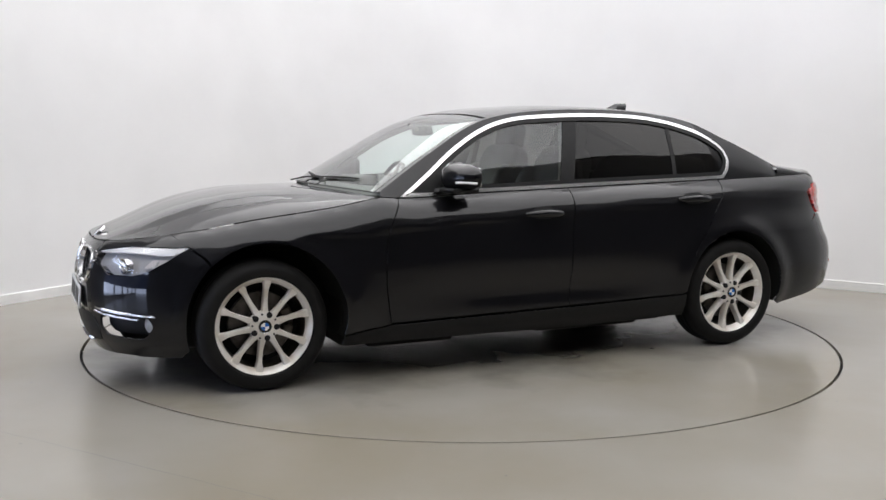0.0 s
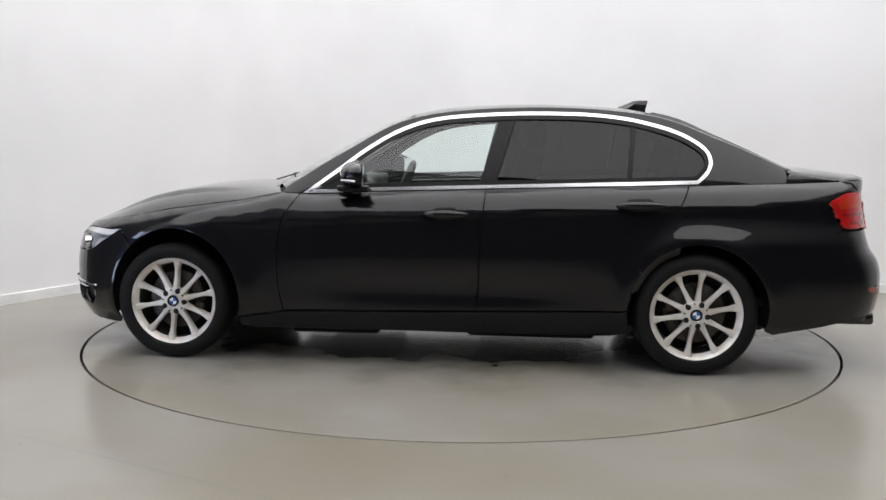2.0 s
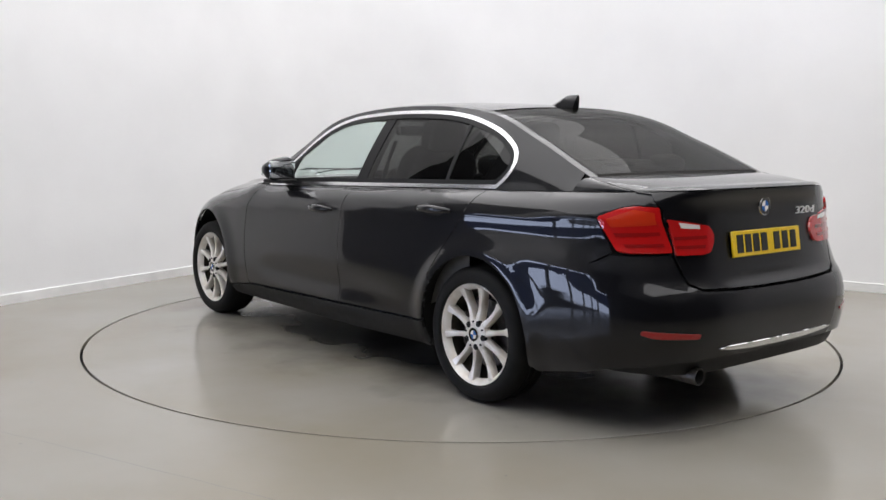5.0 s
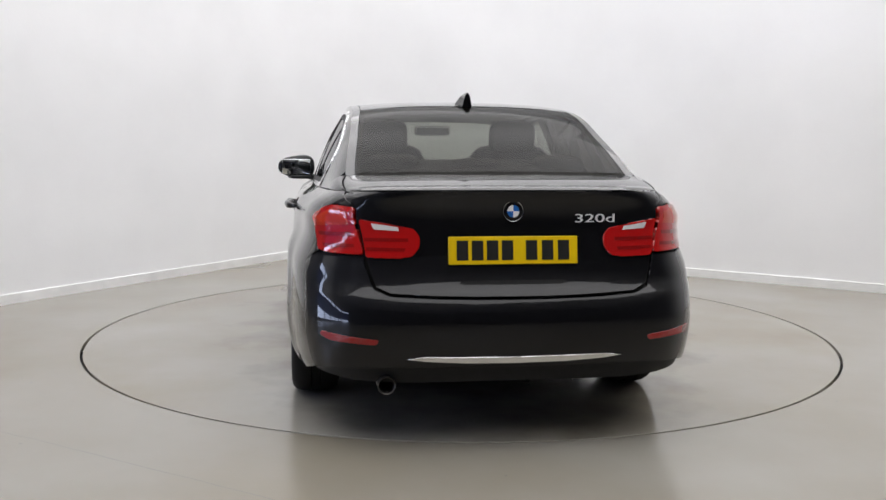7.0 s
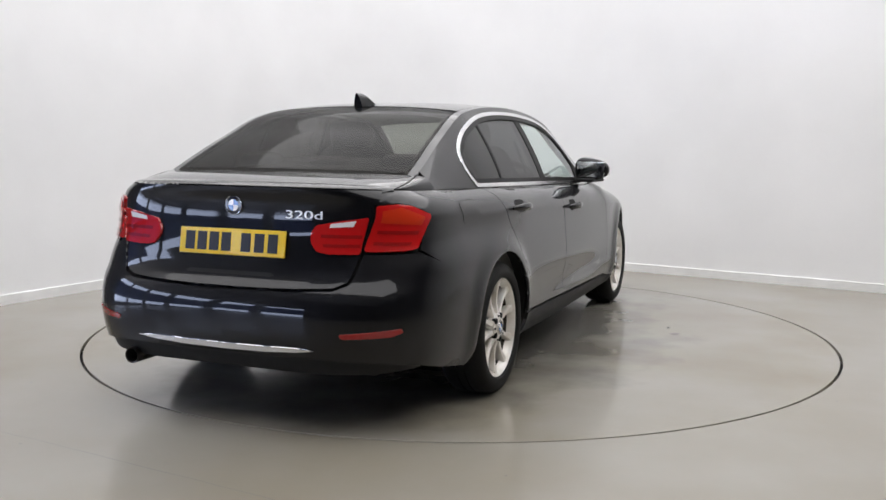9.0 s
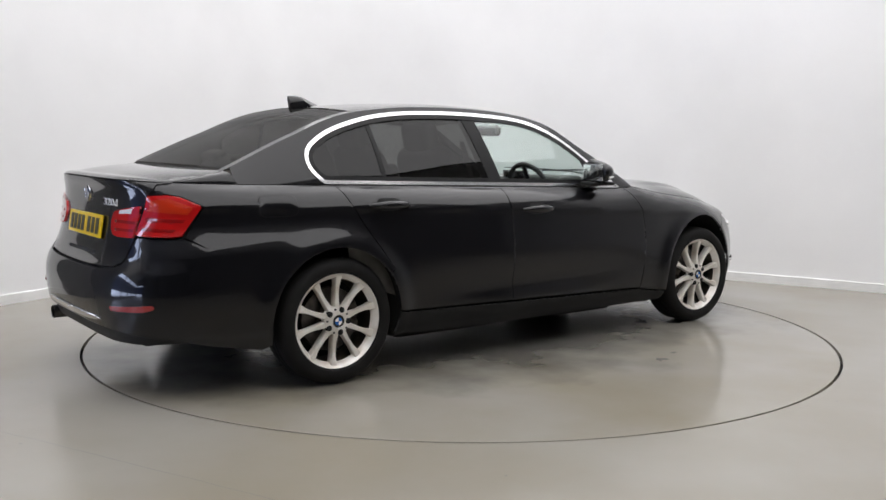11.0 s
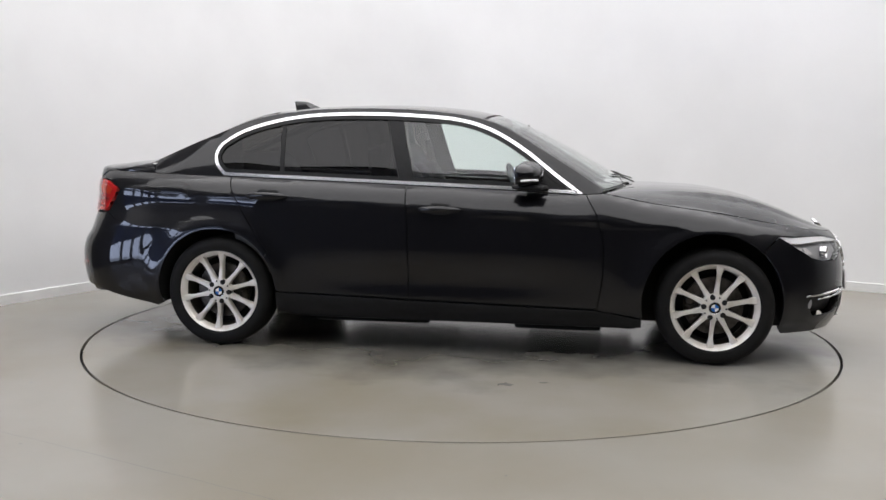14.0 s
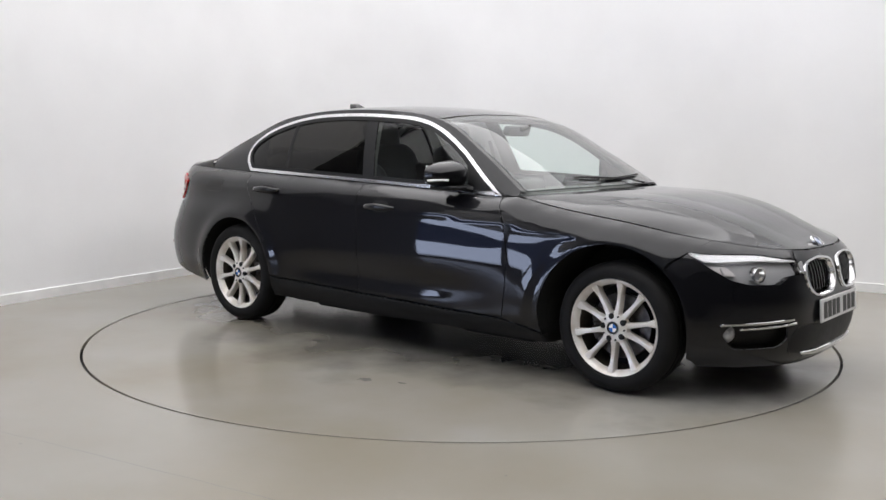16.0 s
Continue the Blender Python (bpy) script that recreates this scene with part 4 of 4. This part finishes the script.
    part("fog_light", lathe([(0.001, 0.018), (0.025, 0.014), (0.036, 0.004), (0.04, 0.0), (0.04, -0.03)], 28, m), HOUSING, ob, "round fog light")
part("lower_intake", panel(intake, band, -1, 0.04, (), 0.004, 0.003).both(), BLACK, car, "black lower air intake")
splitter = [(A_NOSE, 0.225), by_y(0.2, 0.224, 1), by_y(0.34, 0.232, 1), by_y(0.34, 0.224, 1), by_y(0.2, 0.208, 1), (A_NOSE, 0.208)]
part("front_trim_strip", panel(splitter, band, -1, 0.03, (), 0.012, 0.012).both(), CHROME, car, "bright metal lower trim strip")


def plate(x, z, lean, mat, sgn, label):
    """A number plate with its characters as plain bars."""
    m = pose(x, 0, z, 0, lean, 0)
    e = part("number_plate", box(0.010, 0.52, 0.111, m, 0.003, 1), mat, car, label)
    cuts = [-0.205, -0.145, -0.085, -0.025, 0.072, 0.137, 0.202]
    for y in cuts:
        part("character_bar", box(0.002, 0.046, 0.078, m @ pose(sgn * 0.0058, -sgn * -y, 0)), INK, e)
    return e


plate(-2.352, 0.785, 9, PLATE_Y, -1, "yellow rear number plate with dark characters")
plate(2.1925, 0.420, -4, PLATE_W, 1, "white front number plate with dark characters")
part("plate_holder", box(0.06, 0.53, 0.12, pose(2.140, 0, 0.418, 0, -4, 0), 0.006), BLACK, car, "black number plate holder")


def badge(m, r, parent=car):
    ring = part("badge", lathe([(0.0005, 0.003), (r * 0.62, 0.003), (r * 0.66, 0.0045), (r * 0.95, 0.004), (r, 0.001), (r, -0.006)], 40, m), PIANO, parent, "round blue, white and black badge")
    part("badge_rim", lathe([(r * 0.94, 0.0042), (r * 0.985, 0.005), (r * 1.02, 0.002), (r * 1.02, -0.006)], 40, m), CHROME, ring)
    for q in range(4):
        bm = bmesh.new()
        c = bm.verts.new(m @ Vector((0, 0.0042, 0)))
        arc = [bm.verts.new(m @ Vector((r * 0.60 * math.cos(math.pi / 2 * (q + i / 8)), 0.0042, r * 0.60 * math.sin(math.pi / 2 * (q + i / 8))))) for i in range(9)]
        for a, b in zip(arc, arc[1:]):
            bm.faces.new((c, a, b))
        part("badge_quarter", bm, BADGE_BLUE if q % 2 else BADGE_WHITE, ring)
    return ring


bp = Vector(band(A_TAIL, 0.938))
badge(Matrix.Translation(bp + Vector((-0.004, 0, 0))) @ pose(0, 0, 0, 0, 0, 90), 0.041)
bq = Vector(bonnet(0.035, 0.0))
badge(Matrix.Translation(bq + Vector((0.004, 0, 0.006))) @ pose(0, 0, 0, 0, -48, 0) @ pose(0, 0, 0, 0, 0, -90), 0.041)

txt = bpy.data.curves.new("model_lettering", "FONT")
txt.body, txt.size, txt.extrude, txt.align_x = "320d", 0.050, 0.0025, "CENTER"
tmp = new("model_lettering", txt)
bpy.context.view_layer.update()
letters = bpy.data.meshes.new_from_object(tmp.evaluated_get(bpy.context.evaluated_depsgraph_get()))
bpy.data.objects.remove(tmp)
letters.materials.clear()
# flat white in place of the bright reflections on chrome letters
letters.materials.append(BADGE_WHITE)
lp = Vector(band(*by_y(0.335, 0.90, -1)))
lettering = new("model_lettering", letters)
lettering.parent = car
lettering.matrix_basis = Matrix.Translation((lp.x - 0.006, -0.335, 0.893)) @ pose(0, 0, 0, 0, 0, -90 + 3) @ pose(0, 0, 0, 90, 0, 0) @ Matrix.Diagonal((1.75, 0.95, 1, 1))
tagged(lettering, "model lettering, white for the shine of chrome")

# ---- dark inner shell behind the panel gaps, underbody and wheel houses ----
shell_fn = lambda a, z: tuple(Vector(band(a, z)) - normal_at(band, a, z) * -1 * 0.022)
shell = ([(A_TAIL + 0.002, 0.36), (A_TAIL + 0.002, 0.99)] + [by_x(x, TOP(x) - 0.02) for x in span(-2.2, 1.70, 16)] + [by_x(1.70, 0.665)]
         + arch(1.39, 0.395, 0.742, 46, 195, 16) + [by_x(0.9, 0.24), by_x(-0.9, 0.24)] + arch(-1.41, 0.372, 0.702, -8, 190, 20) + [by_x(-1.85, 0.27), by_x(-2.1, 0.30), by_y(0.6, 0.34, -1)])
# near-black sheet added so the panel gaps stay as dark as shade
pair("gap_backing", panel(shell, shell_fn, -1, 0.06, (), 0), DARK)
# plain near-black boxes added to block light under and through the body
for sx, sy, sz, x, y, z in ((2.0, 1.46, 0.14, 0, 0, 0.235), (0.5, 1.2, 0.05, 0.55, 0, 0.14), (0.7, 1.25, 0.04, -0.55, 0, 0.145), (0.88, 1.0, 0.50, 1.40, 0, 0.42), (0.84, 1.04, 0.50, -1.41, 0, 0.43),
                           (0.10, 1.54, 0.36, 0.945, 0, 0.35), (0.10, 1.54, 0.34, -0.985, 0, 0.35), (0.34, 0.9, 0.20, 1.84, 0, 0.32), (0.44, 1.3, 0.24, -2.08, 0, 0.38)):
    part("underbody_filler", box(sx, sy, sz, pose(x, y, z), 0.02, 2), DARK, car, "near-black filler box blocking light under the body")
for cx, r in ((1.39, 0.40), (-1.41, 0.375)):
    for k in (1, -1):
        bm = bmesh.new()
        ring = []
        for i in range(25):
            f = radians(-15 + 210 * i / 24)
            p = (cx + (r + 0.002) * math.cos(f), 0.335 + (r + 0.01) * math.sin(f))
            reach = band(*by_x(p[0], max(0.2, p[1])))[1] - 0.03
            ring.append([bm.verts.new((p[0], k * y, p[1])) for y in (0.50, reach)])
        for a, b in zip(ring, ring[1:]):
            bm.faces.new((a[0], a[1], b[1], b[0]))
        part("wheel_arch_liner", bm, DARK, car, "black wheel arch liner")


# ---- wheels ----
def wheel(x, y, turn, bolt):
    """One wheel: tyre, ten-spoke alloy in five pairs, brake disc, hub cap and bolts. It faces +y before it is turned."""
    w = new("wheel")
    w.parent = car
    tagged(w, "silver ten-spoke alloy wheel with a black tyre, rim edge scuffed")
    w.matrix_basis = pose(x, y, 0.3185, 0, 0, turn)
    R = 0.319
    tyre = part("tyre", lathe([(0.236, -0.004), (0.246, 0.012), (0.268, 0.018), (0.292, 0.012), (0.307, -0.002), (0.316, -0.018), (R, -0.045), (R, -0.068), (0.3135, -0.070), (0.3135, -0.077), (R, -0.079),
                               (R, -0.108), (0.3135, -0.110), (0.3135, -0.117), (R, -0.119), (R, -0.150), (0.314, -0.175), (0.30, -0.195), (0.27, -0.205), (0.236, -0.19)], 96), RUBBER, w, "black road tyre")
    part("rim_barrel", lathe([(0.230, -0.020), (0.216, -0.030), (0.208, -0.07), (0.198, -0.13), (0.212, -0.185), (0.234, -0.195)], 72), ALLOY_IN, w, "dusty inner rim, darkened for the gaps between spokes")
    rim = part("rim", lathe([(0.209, -0.036), (0.217, -0.020), (0.2245, -0.009), (0.231, -0.003), (0.236, 0.002), (0.240, -0.001), (0.2405, -0.010), (0.234, -0.016)], 96), ALLOY, w, "silver alloy rim with brake dust")
    for p in range(5):
        for h in (-1, 1):
            bm = bmesh.new()
            c = radians(bolt + 36 + 72 * p)
            prof = []
            for j in range(13):
                t = j / 12
                r = 0.034 + (0.2225 - 0.034) * t
                off = h * (0.0115 + 0.0545 * t**1.08)
                half = 0.0185 - 0.0065 * ease(t / 0.55) + 0.010 * ease((t - 0.72) / 0.28)
                yf = -0.002 - 0.016 * math.sin(math.pi * min(1, t * 0.95)) - 0.003 * t
                d, e = Vector((math.cos(c), 0, math.sin(c))), Vector((-math.sin(c), 0, math.cos(c)))
                o = d * math.sqrt(max(1e-6, r * r - off * off)) + e * off
                n2 = (d * (-off / 0.25) + e).normalized()
                prof.append([bm.verts.new(q) for q in (o - n2 * half + Vector((0, yf - 0.010, 0)), o - n2 * half * 0.72 + Vector((0, yf - 0.001, 0)), o + Vector((0, yf + 0.001, 0)),
                                                       o + n2 * half * 0.72 + Vector((0, yf - 0.001, 0)), o + n2 * half + Vector((0, yf - 0.010, 0)),
                                                       o + n2 * half * 0.8 + Vector((0, yf - 0.044, 0)), o - n2 * half * 0.8 + Vector((0, yf - 0.044, 0)))])
            for a, b in zip(prof, prof[1:]):
                for i in range(7):
                    bm.faces.new((a[i], a[(i + 1) % 7], b[(i + 1) % 7], b[i]))
            bm.faces.new(prof[0]), bm.faces.new(prof[-1])
            part("spoke", bm, ALLOY, rim)
    part("hub", lathe([(0.0005, -0.008), (0.036, -0.006), (0.040, -0.001), (0.058, -0.003), (0.070, -0.008), (0.074, -0.040), (0.0005, -0.045)], 48), ALLOY, w)
    for p in range(5):
        f = radians(bolt + 72 * p)
        m = pose(0.058 * math.cos(f), 0, 0.058 * math.sin(f))
        # holes are near-black discs on the hub, their inner shade put into the colour
        part("bolt_hole_dark", lathe([(0.0005, 0.0005), (0.0130, 0.0005), (0.0145, -0.0015), (0.0145, -0.02)], 18, m), DARK, w)
        part("wheel_bolt", lathe([(0.0005, 0.003), (0.006, 0.003), (0.0085, 0.001), (0.0085, -0.01)], 6, m), BLACK, w)
        f += radians(36)
        part("small_hole_dark", lathe([(0.0005, 0.0016), (0.0042, 0.0016), (0.0048, 0.0), (0.0048, -0.01)], 12, pose(0.060 * math.cos(f), 0, 0.060 * math.sin(f))), DARK, w)
    badge(pose(0, 0.0, 0), 0.033, w)
    part("brake_disc", lathe([(0.06, -0.085), (0.158, -0.085), (0.160, -0.088), (0.160, -0.108), (0.06, -0.108)], 64), STEEL, w, "worn steel brake disc")
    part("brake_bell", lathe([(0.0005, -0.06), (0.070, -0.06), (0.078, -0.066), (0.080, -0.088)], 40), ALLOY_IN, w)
    s = 1 if x > 0 else -1
    f0 = math.pi if (s * (1 if turn == 0 else -1)) > 0 else 0
    arc = [(0.130 * math.cos(f0 + f), -0.082, 0.130 * math.sin(f0 + f)) for f in span(-0.55, 0.55, 8)]
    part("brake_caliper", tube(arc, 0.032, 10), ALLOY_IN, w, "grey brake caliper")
    part("backing_plate", lathe([(0.0005, -0.14), (0.2, -0.14)], 40), DARK, w)
    return w


for x, y, left, right in ((1.405, 0.824, 114, 149), (-1.405, 0.866, 116, 112)):
    wheel(x, y, 0, left)
    wheel(x, -y, 180, right)

# ---- door handles, mirrors, aerial, wipers, exhaust ----
for i, (dr, x0, x1, z) in enumerate(((doors_f, 0.015, -0.215, 0.822), (doors_r, -0.985, -1.225, 0.880))):
    # a flat near-black sheet stands for the shaded hollow behind each handle
    bowl = rounded([by_x(x0 - 0.045, z + 0.032), by_x(x1 + 0.055, z + 0.038), by_x(x1 + 0.055, z - 0.028), by_x(x0 - 0.045, z - 0.026)], 0.035)
    for k in (0, 1):
        g1 = panel(bowl, band, -1, 0.03, (), 0, 0.0015, fine=0.012)
        part("handle_bowl_shade", g1 if k == 0 else g1.mirrored(), DARK, dr[k])
        pts, sgn = [], 1 if k == 0 else -1
        for t in span(0, 1, 10):
            q = Vector(band(*by_x(x0 + (x1 - x0) * t, z + 0.004 * math.sin(math.pi * t))))
            pts.append((q.x, sgn * (q.y + 0.005 + 0.033 * math.sin(math.pi * t)**0.5), q.z))
        rad = [0.008 + 0.010 * math.sin(math.pi * t)**0.6 for t in span(0, 1, 10)]
        part("handle", tube(pts, rad, 12, None, 1.15), PAINT, dr[k], "black door handle")


def blob(fn, nu, nv):
    """A closed round form: fn(u, v) with u round and v from pole to pole."""
    bm = bmesh.new()
    rows = [[bm.verts.new(fn(2 * math.pi * i / nu, -math.pi / 2 + math.pi * (j + 0.5) / nv)) for i in range(nu)] for j in range(nv)]
    for a, b in zip(rows, rows[1:]):
        for i in range(nu):
            bm.faces.new((a[i], a[(i + 1) % nu], b[(i + 1) % nu], b[i]))
    bm.faces.new(rows[0]), bm.faces.new(rows[-1])
    return bm


def power(v, e):
    return math.copysign(abs(v)**e, v)


for k in (1, -1):
    mir = new("door_mirror")
    mir.parent = car
    tagged(mir, "black door mirror with a bright indicator strip")

    def shell_fn2(u, v):
        c = math.cos(v)
        x = 0.085 * power(c, 0.7) * power(math.cos(u), 0.75)
        y = 0.118 * power(c, 0.7) * power(math.sin(u), 0.7)
        z = 0.072 * power(math.sin(v), 0.75)
        x = x if x > 0 else x * 0.42
        z *= 1 - 0.22 * (y / 0.118) - 0.25 * max(0, x) / 0.085
        return Vector((0.375 + x + 0.03 * (0 - y) / 0.118, k * (0.872 + y), 1.022 + z))
    part("housing", blob(shell_fn2, 36, 18), PAINT, mir)
    part("mirror_glass", box(0.006, 0.185, 0.098, pose(0.338, k * 0.872, 1.022, 0, 0, k * 8), 0.003, 2), MIRROR, mir, "mirror glass")
    part("arm", tube([(0.40, k * 0.80, 0.962), (0.43, k * 0.765, 0.950), (0.47, k * 0.735, 0.942)], [0.045, 0.038, 0.045], 12, None, 0.5), BLACK, mir, "black mirror arm")
    part("base", box(0.17, 0.13, 0.022, pose(0.395, k * 0.855, 0.955, 0, 0, k * 10), 0.010, 3), BLACK, mir, "black mirror base")
    pts = [Vector(shell_fn2(f, -0.42)) + Vector((0.001, k * 0.002, 0)) for f in span(0.25, 1.5, 10)]
    part("indicator_strip", tube(pts, 0.0065, 8), LIGHT_STRIP, mir, "bright indicator strip")

fin = bmesh.new()
rows = []
for t in span(0, 1, 6):
    x0, x1 = -0.955 - 0.175 * t**0.85, -1.195 - 0.022 * t
    z = 1.390 + (1.447 - 1.390) * t - 0.014 * (1 - t)
    wd = 0.046 * (1 - t)**0.6 + 0.007
    rows.append([fin.verts.new(q) for q in ((x0, 0, z - 0.004 * t), (x0 * 0.6 + x1 * 0.4, wd, z), (x1, wd * 0.5, z - 0.012 * (1 - t)), (x1, -wd * 0.5, z - 0.012 * (1 - t)), (x0 * 0.6 + x1 * 0.4, -wd, z))])
for a, b in zip(rows, rows[1:]):
    for i in range(5):
        fin.faces.new((a[i], a[(i + 1) % 5], b[(i + 1) % 5], b[i]))
fin.faces.new(rows[-1]), fin.faces.new(rows[0])
part("roof_aerial", fin, PAINT, car, "black fin aerial")
for y0, y1 in ((0.30, -0.36), (-0.28, 0.58)):
    base = Vector(roof(0.0, y0))
    wip = part("wiper", tube([(base.x + 0.045, RAIL_Y(0.79) * y0 * 1.2, base.z + 0.006)] + [tuple(Vector(roof(0.035 + 0.05 * t, y0 + (y1 - y0) * t)) + Vector((0.006, 0, 0.010))) for t in span(0.1, 1, 6)], 0.0045, 6), BLACK, car, "black windscreen wiper")
    part("wiper_blade", tube([tuple(Vector(roof(0.045 + 0.05 * t, y0 + (y1 - y0) * t * 1.1)) + Vector((0.004, 0, 0.005))) for t in span(0.15, 1, 8)], 0.004, 6), RUBBER, wip)
pipe = part("exhaust_pipe", lathe([(0.031, 0.0), (0.031, 0.15), (0.034, 0.152), (0.036, 0.148), (0.036, -0.1)], 32, pose(-2.245, 0.505, 0.262, 0, 0, 90) @ pose(0, 0, 0)), STEEL, car, "steel exhaust tailpipe")
part("pipe_inside", lathe([(0.0005, 0.05), (0.0305, 0.05), (0.0305, 0.145)], 24, pose(-2.245, 0.505, 0.262, 0, 0, 90)), DARK, pipe)
# flat dark strip: the shade of the boot handle recess, put in as colour
handle_strip = [(A_TAIL, 0.668), by_y(0.20, 0.668, -1), by_y(0.22, 0.658, -1), by_y(0.20, 0.652, -1), (A_TAIL, 0.652)]
part("boot_recess_shade", panel(handle_strip, band, -1, 0.03, (), 0, 0.002).both(), DARK, car)
nozzle = part("boot_lock_cover", box(0.01, 0.018, 0.006, pose(-1.96, 0, 1.062), 0.002, 1), BLACK, car)

# ---- cabin ----
tub = bmesh.new()
box(2.6, 1.30, 0.05, pose(-0.55, 0, 0.36), 0.01, 1, tub)
box(0.05, 1.30, 0.55, pose(0.80, 0, 0.62), 0.01, 1, tub)
part("cabin_floor", tub, TRIM, car, "dark carpeted cabin floor")
card_fn = lambda a, z: tuple(Vector(band(a, z)) - Vector((0, 0.075, 0)))
card = [by_x(0.72, TOP(0.72) - 0.012), by_x(-1.36, TOP(-1.36) - 0.012), by_x(-1.3, 0.5), by_x(-0.9, 0.36), by_x(0.72, 0.36)]
pair("door_card", panel(card, card_fn, 1, 0.08, (), 0), TRIM, None, "dark door trim")
dash = bmesh.new()
rows = []
for s in span(-1, 1, 16):
    k = abs(s)
    y = s * 0.635
    rows.append([dash.verts.new(q) for q in ((0.885 - 0.15 * k * k, y, 0.930 - 0.012 * k), (0.62, y, 0.942 - 0.01 * k), (0.46, y, 0.925), (0.40, y, 0.86), (0.44, y, 0.70), (0.62, y, 0.50), (0.80, y, 0.50))])
for a, b in zip(rows, rows[1:]):
    for i in range(6):
        dash.faces.new((a[i], a[i + 1], b[i + 1], b[i]))
part("dashboard", dash, TRIM, car, "dark grey dashboard")
part("instrument_cowl", box(0.16, 0.36, 0.06, pose(0.50, -0.37, 0.955), 0.025, 4), TRIM, car)
part("centre_screen", box(0.015, 0.22, 0.075, pose(0.50, 0.02, 0.965, 0, -12, 0), 0.005, 2), PIANO, car, "small dashboard screen")
sw = new("steering_wheel")
sw.parent = car
sw.matrix_basis = pose(0.30, -0.37, 0.885, 0, 0, 90) @ pose(0, 0, 0, -22, 0, 0)
tagged(sw, "black three-spoke steering wheel")
part("wheel_rim", tube([(0.185 * math.cos(f), 0, 0.185 * math.sin(f)) for f in span(0, 2 * math.pi, 36)], 0.0145, 10), SEAT, sw)
part("wheel_boss", box(0.14, 0.05, 0.12, pose(0, -0.01, 0), 0.03, 3), SEAT, sw)
for f in (0, 180, 270):
    part("wheel_spoke", box(0.13, 0.016, 0.035, pose(0, 0, 0, 0, f, 0) @ pose(0.115, 0, 0), 0.006, 2), SEAT, sw)
part("steering_column", tube([(0.32, -0.37, 0.88), (0.52, -0.37, 0.80)], 0.045, 12), TRIM, car)


def cushion(sx, sy, sz, m, e=0.55):
    return blob(lambda u, v: m @ Vector((sx / 2 * power(math.cos(v), e) * power(math.cos(u), e), sy / 2 * power(math.cos(v), e) * power(math.sin(u), e), sz / 2 * power(math.sin(v), e))), 32, 16)


def seat(y):
    s = new("front_seat")
    s.parent = car
    tagged(s, "black leather front seat")
    s.matrix_basis = pose(-0.08, y, 0)
    part("seat_base", cushion(0.56, 0.52, 0.20, pose(0, 0, 0.53, 0, -6, 0), 0.4), SEAT, s)
    part("backrest", cushion(0.15, 0.50, 0.66, pose(-0.36, 0, 0.86, 0, -20, 0), 0.42), SEAT, s)
    part("side_bolster", cushion(0.20, 0.10, 0.52, pose(-0.29, 0.21, 0.80, 0, -20, 0), 0.6), SEAT, s)
    part("side_bolster", cushion(0.20, 0.10, 0.52, pose(-0.29, -0.21, 0.80, 0, -20, 0), 0.6), SEAT, s)
    part("headrest", cushion(0.11, 0.265, 0.19, pose(-0.485, 0, 1.225, 0, -12, 0), 0.5), SEAT, s)
    for k in (-1, 1):
        part("headrest_post", tube([(-0.455, k * 0.06, 1.06), (-0.475, k * 0.06, 1.17)], 0.007, 8), STEEL, s)
    return s


seat(0.37), seat(-0.37)
rear = new("rear_seat")
rear.parent = car
tagged(rear, "black leather rear bench with three headrests")
part("seat_base", cushion(0.55, 1.24, 0.24, pose(-1.0, 0, 0.52, 0, -6, 0), 0.35), SEAT, rear)
part("backrest", cushion(0.16, 1.24, 0.66, pose(-1.36, 0, 0.80, 0, -24, 0), 0.35), SEAT, rear)
for y, h in ((0.40, 0.13), (0.0, 0.09), (-0.40, 0.13)):
    part("headrest", cushion(0.09, 0.25, h, pose(-1.48, y, 1.075, 0, -20, 0), 0.5), SEAT, rear)
part("parcel_shelf", box(0.46, 1.16, 0.025, pose(-1.68, 0, 1.02), 0.008, 1), TRIM, car, "dark parcel shelf")
rvm = part("rear_view_mirror", cushion(0.045, 0.235, 0.062, pose(0.235, -0.01, 1.262, 0, 10, 0), 0.4), TRIM, car, "black interior mirror")
part("mirror_stem", tube([(0.26, 0, 1.268), (0.325, 0, 1.29)], 0.014, 8), TRIM, rvm)
part("mirror_glass", box(0.004, 0.21, 0.048, pose(0.2105, -0.01, 1.259, 0, 10, 0), 0.0015, 1), MIRROR, rvm)
inner_pillar = lambda r, s: (roof(r, s)[0] - 0.012, roof(r, s)[1] - 0.02, roof(r, s)[2] - 0.02)
pair("pillar_trim", grid(inner_pillar, span(0.0, 1.0, 14), span(0.92, 0.99, 3), 1), TRIM)
side_in = lambda x, z: tuple(Vector(side(x, z)) - Vector((0, 0.03, 0.004)))
b_in = cut(cut(win, -0.262, 0.95, -0.352, 1.34, -1), -0.375, 0.95, -0.465, 1.34, 1)
pair("pillar_trim", panel(b_in, side_in, 1, 0.06, (), 0), TRIM)
c_in = [(-1.30, 1.02), (-1.34, 1.20), (-1.20, 1.30), (-1.05, 1.335), (-1.15, 1.33), (-1.5, 1.20), (-1.84, 1.05), (-1.82, 1.01)]
pair("pillar_trim", panel(c_in, side_in, 1, 0.06, [], 0), TRIM)
belts = pair("seat_belt", panel([(-0.42, 0.96), (-0.455, 0.96), (-0.465, 1.20), (-0.43, 1.20)], lambda x, z: tuple(Vector(side(x, z)) - Vector((0, 0.06, 0))), -1, 0.06, (), 0.003), TRIM)


def motions():
    """The turntable carries the car round."""
    rows = [(t, pose(0, 0, 0, 0, 0, h)) for t, h in TURN]
    walk(turntable, rows)
    walk(car, [(t, m @ pose(OFF[0], OFF[1], 0)) for t, m in rows])


motions()
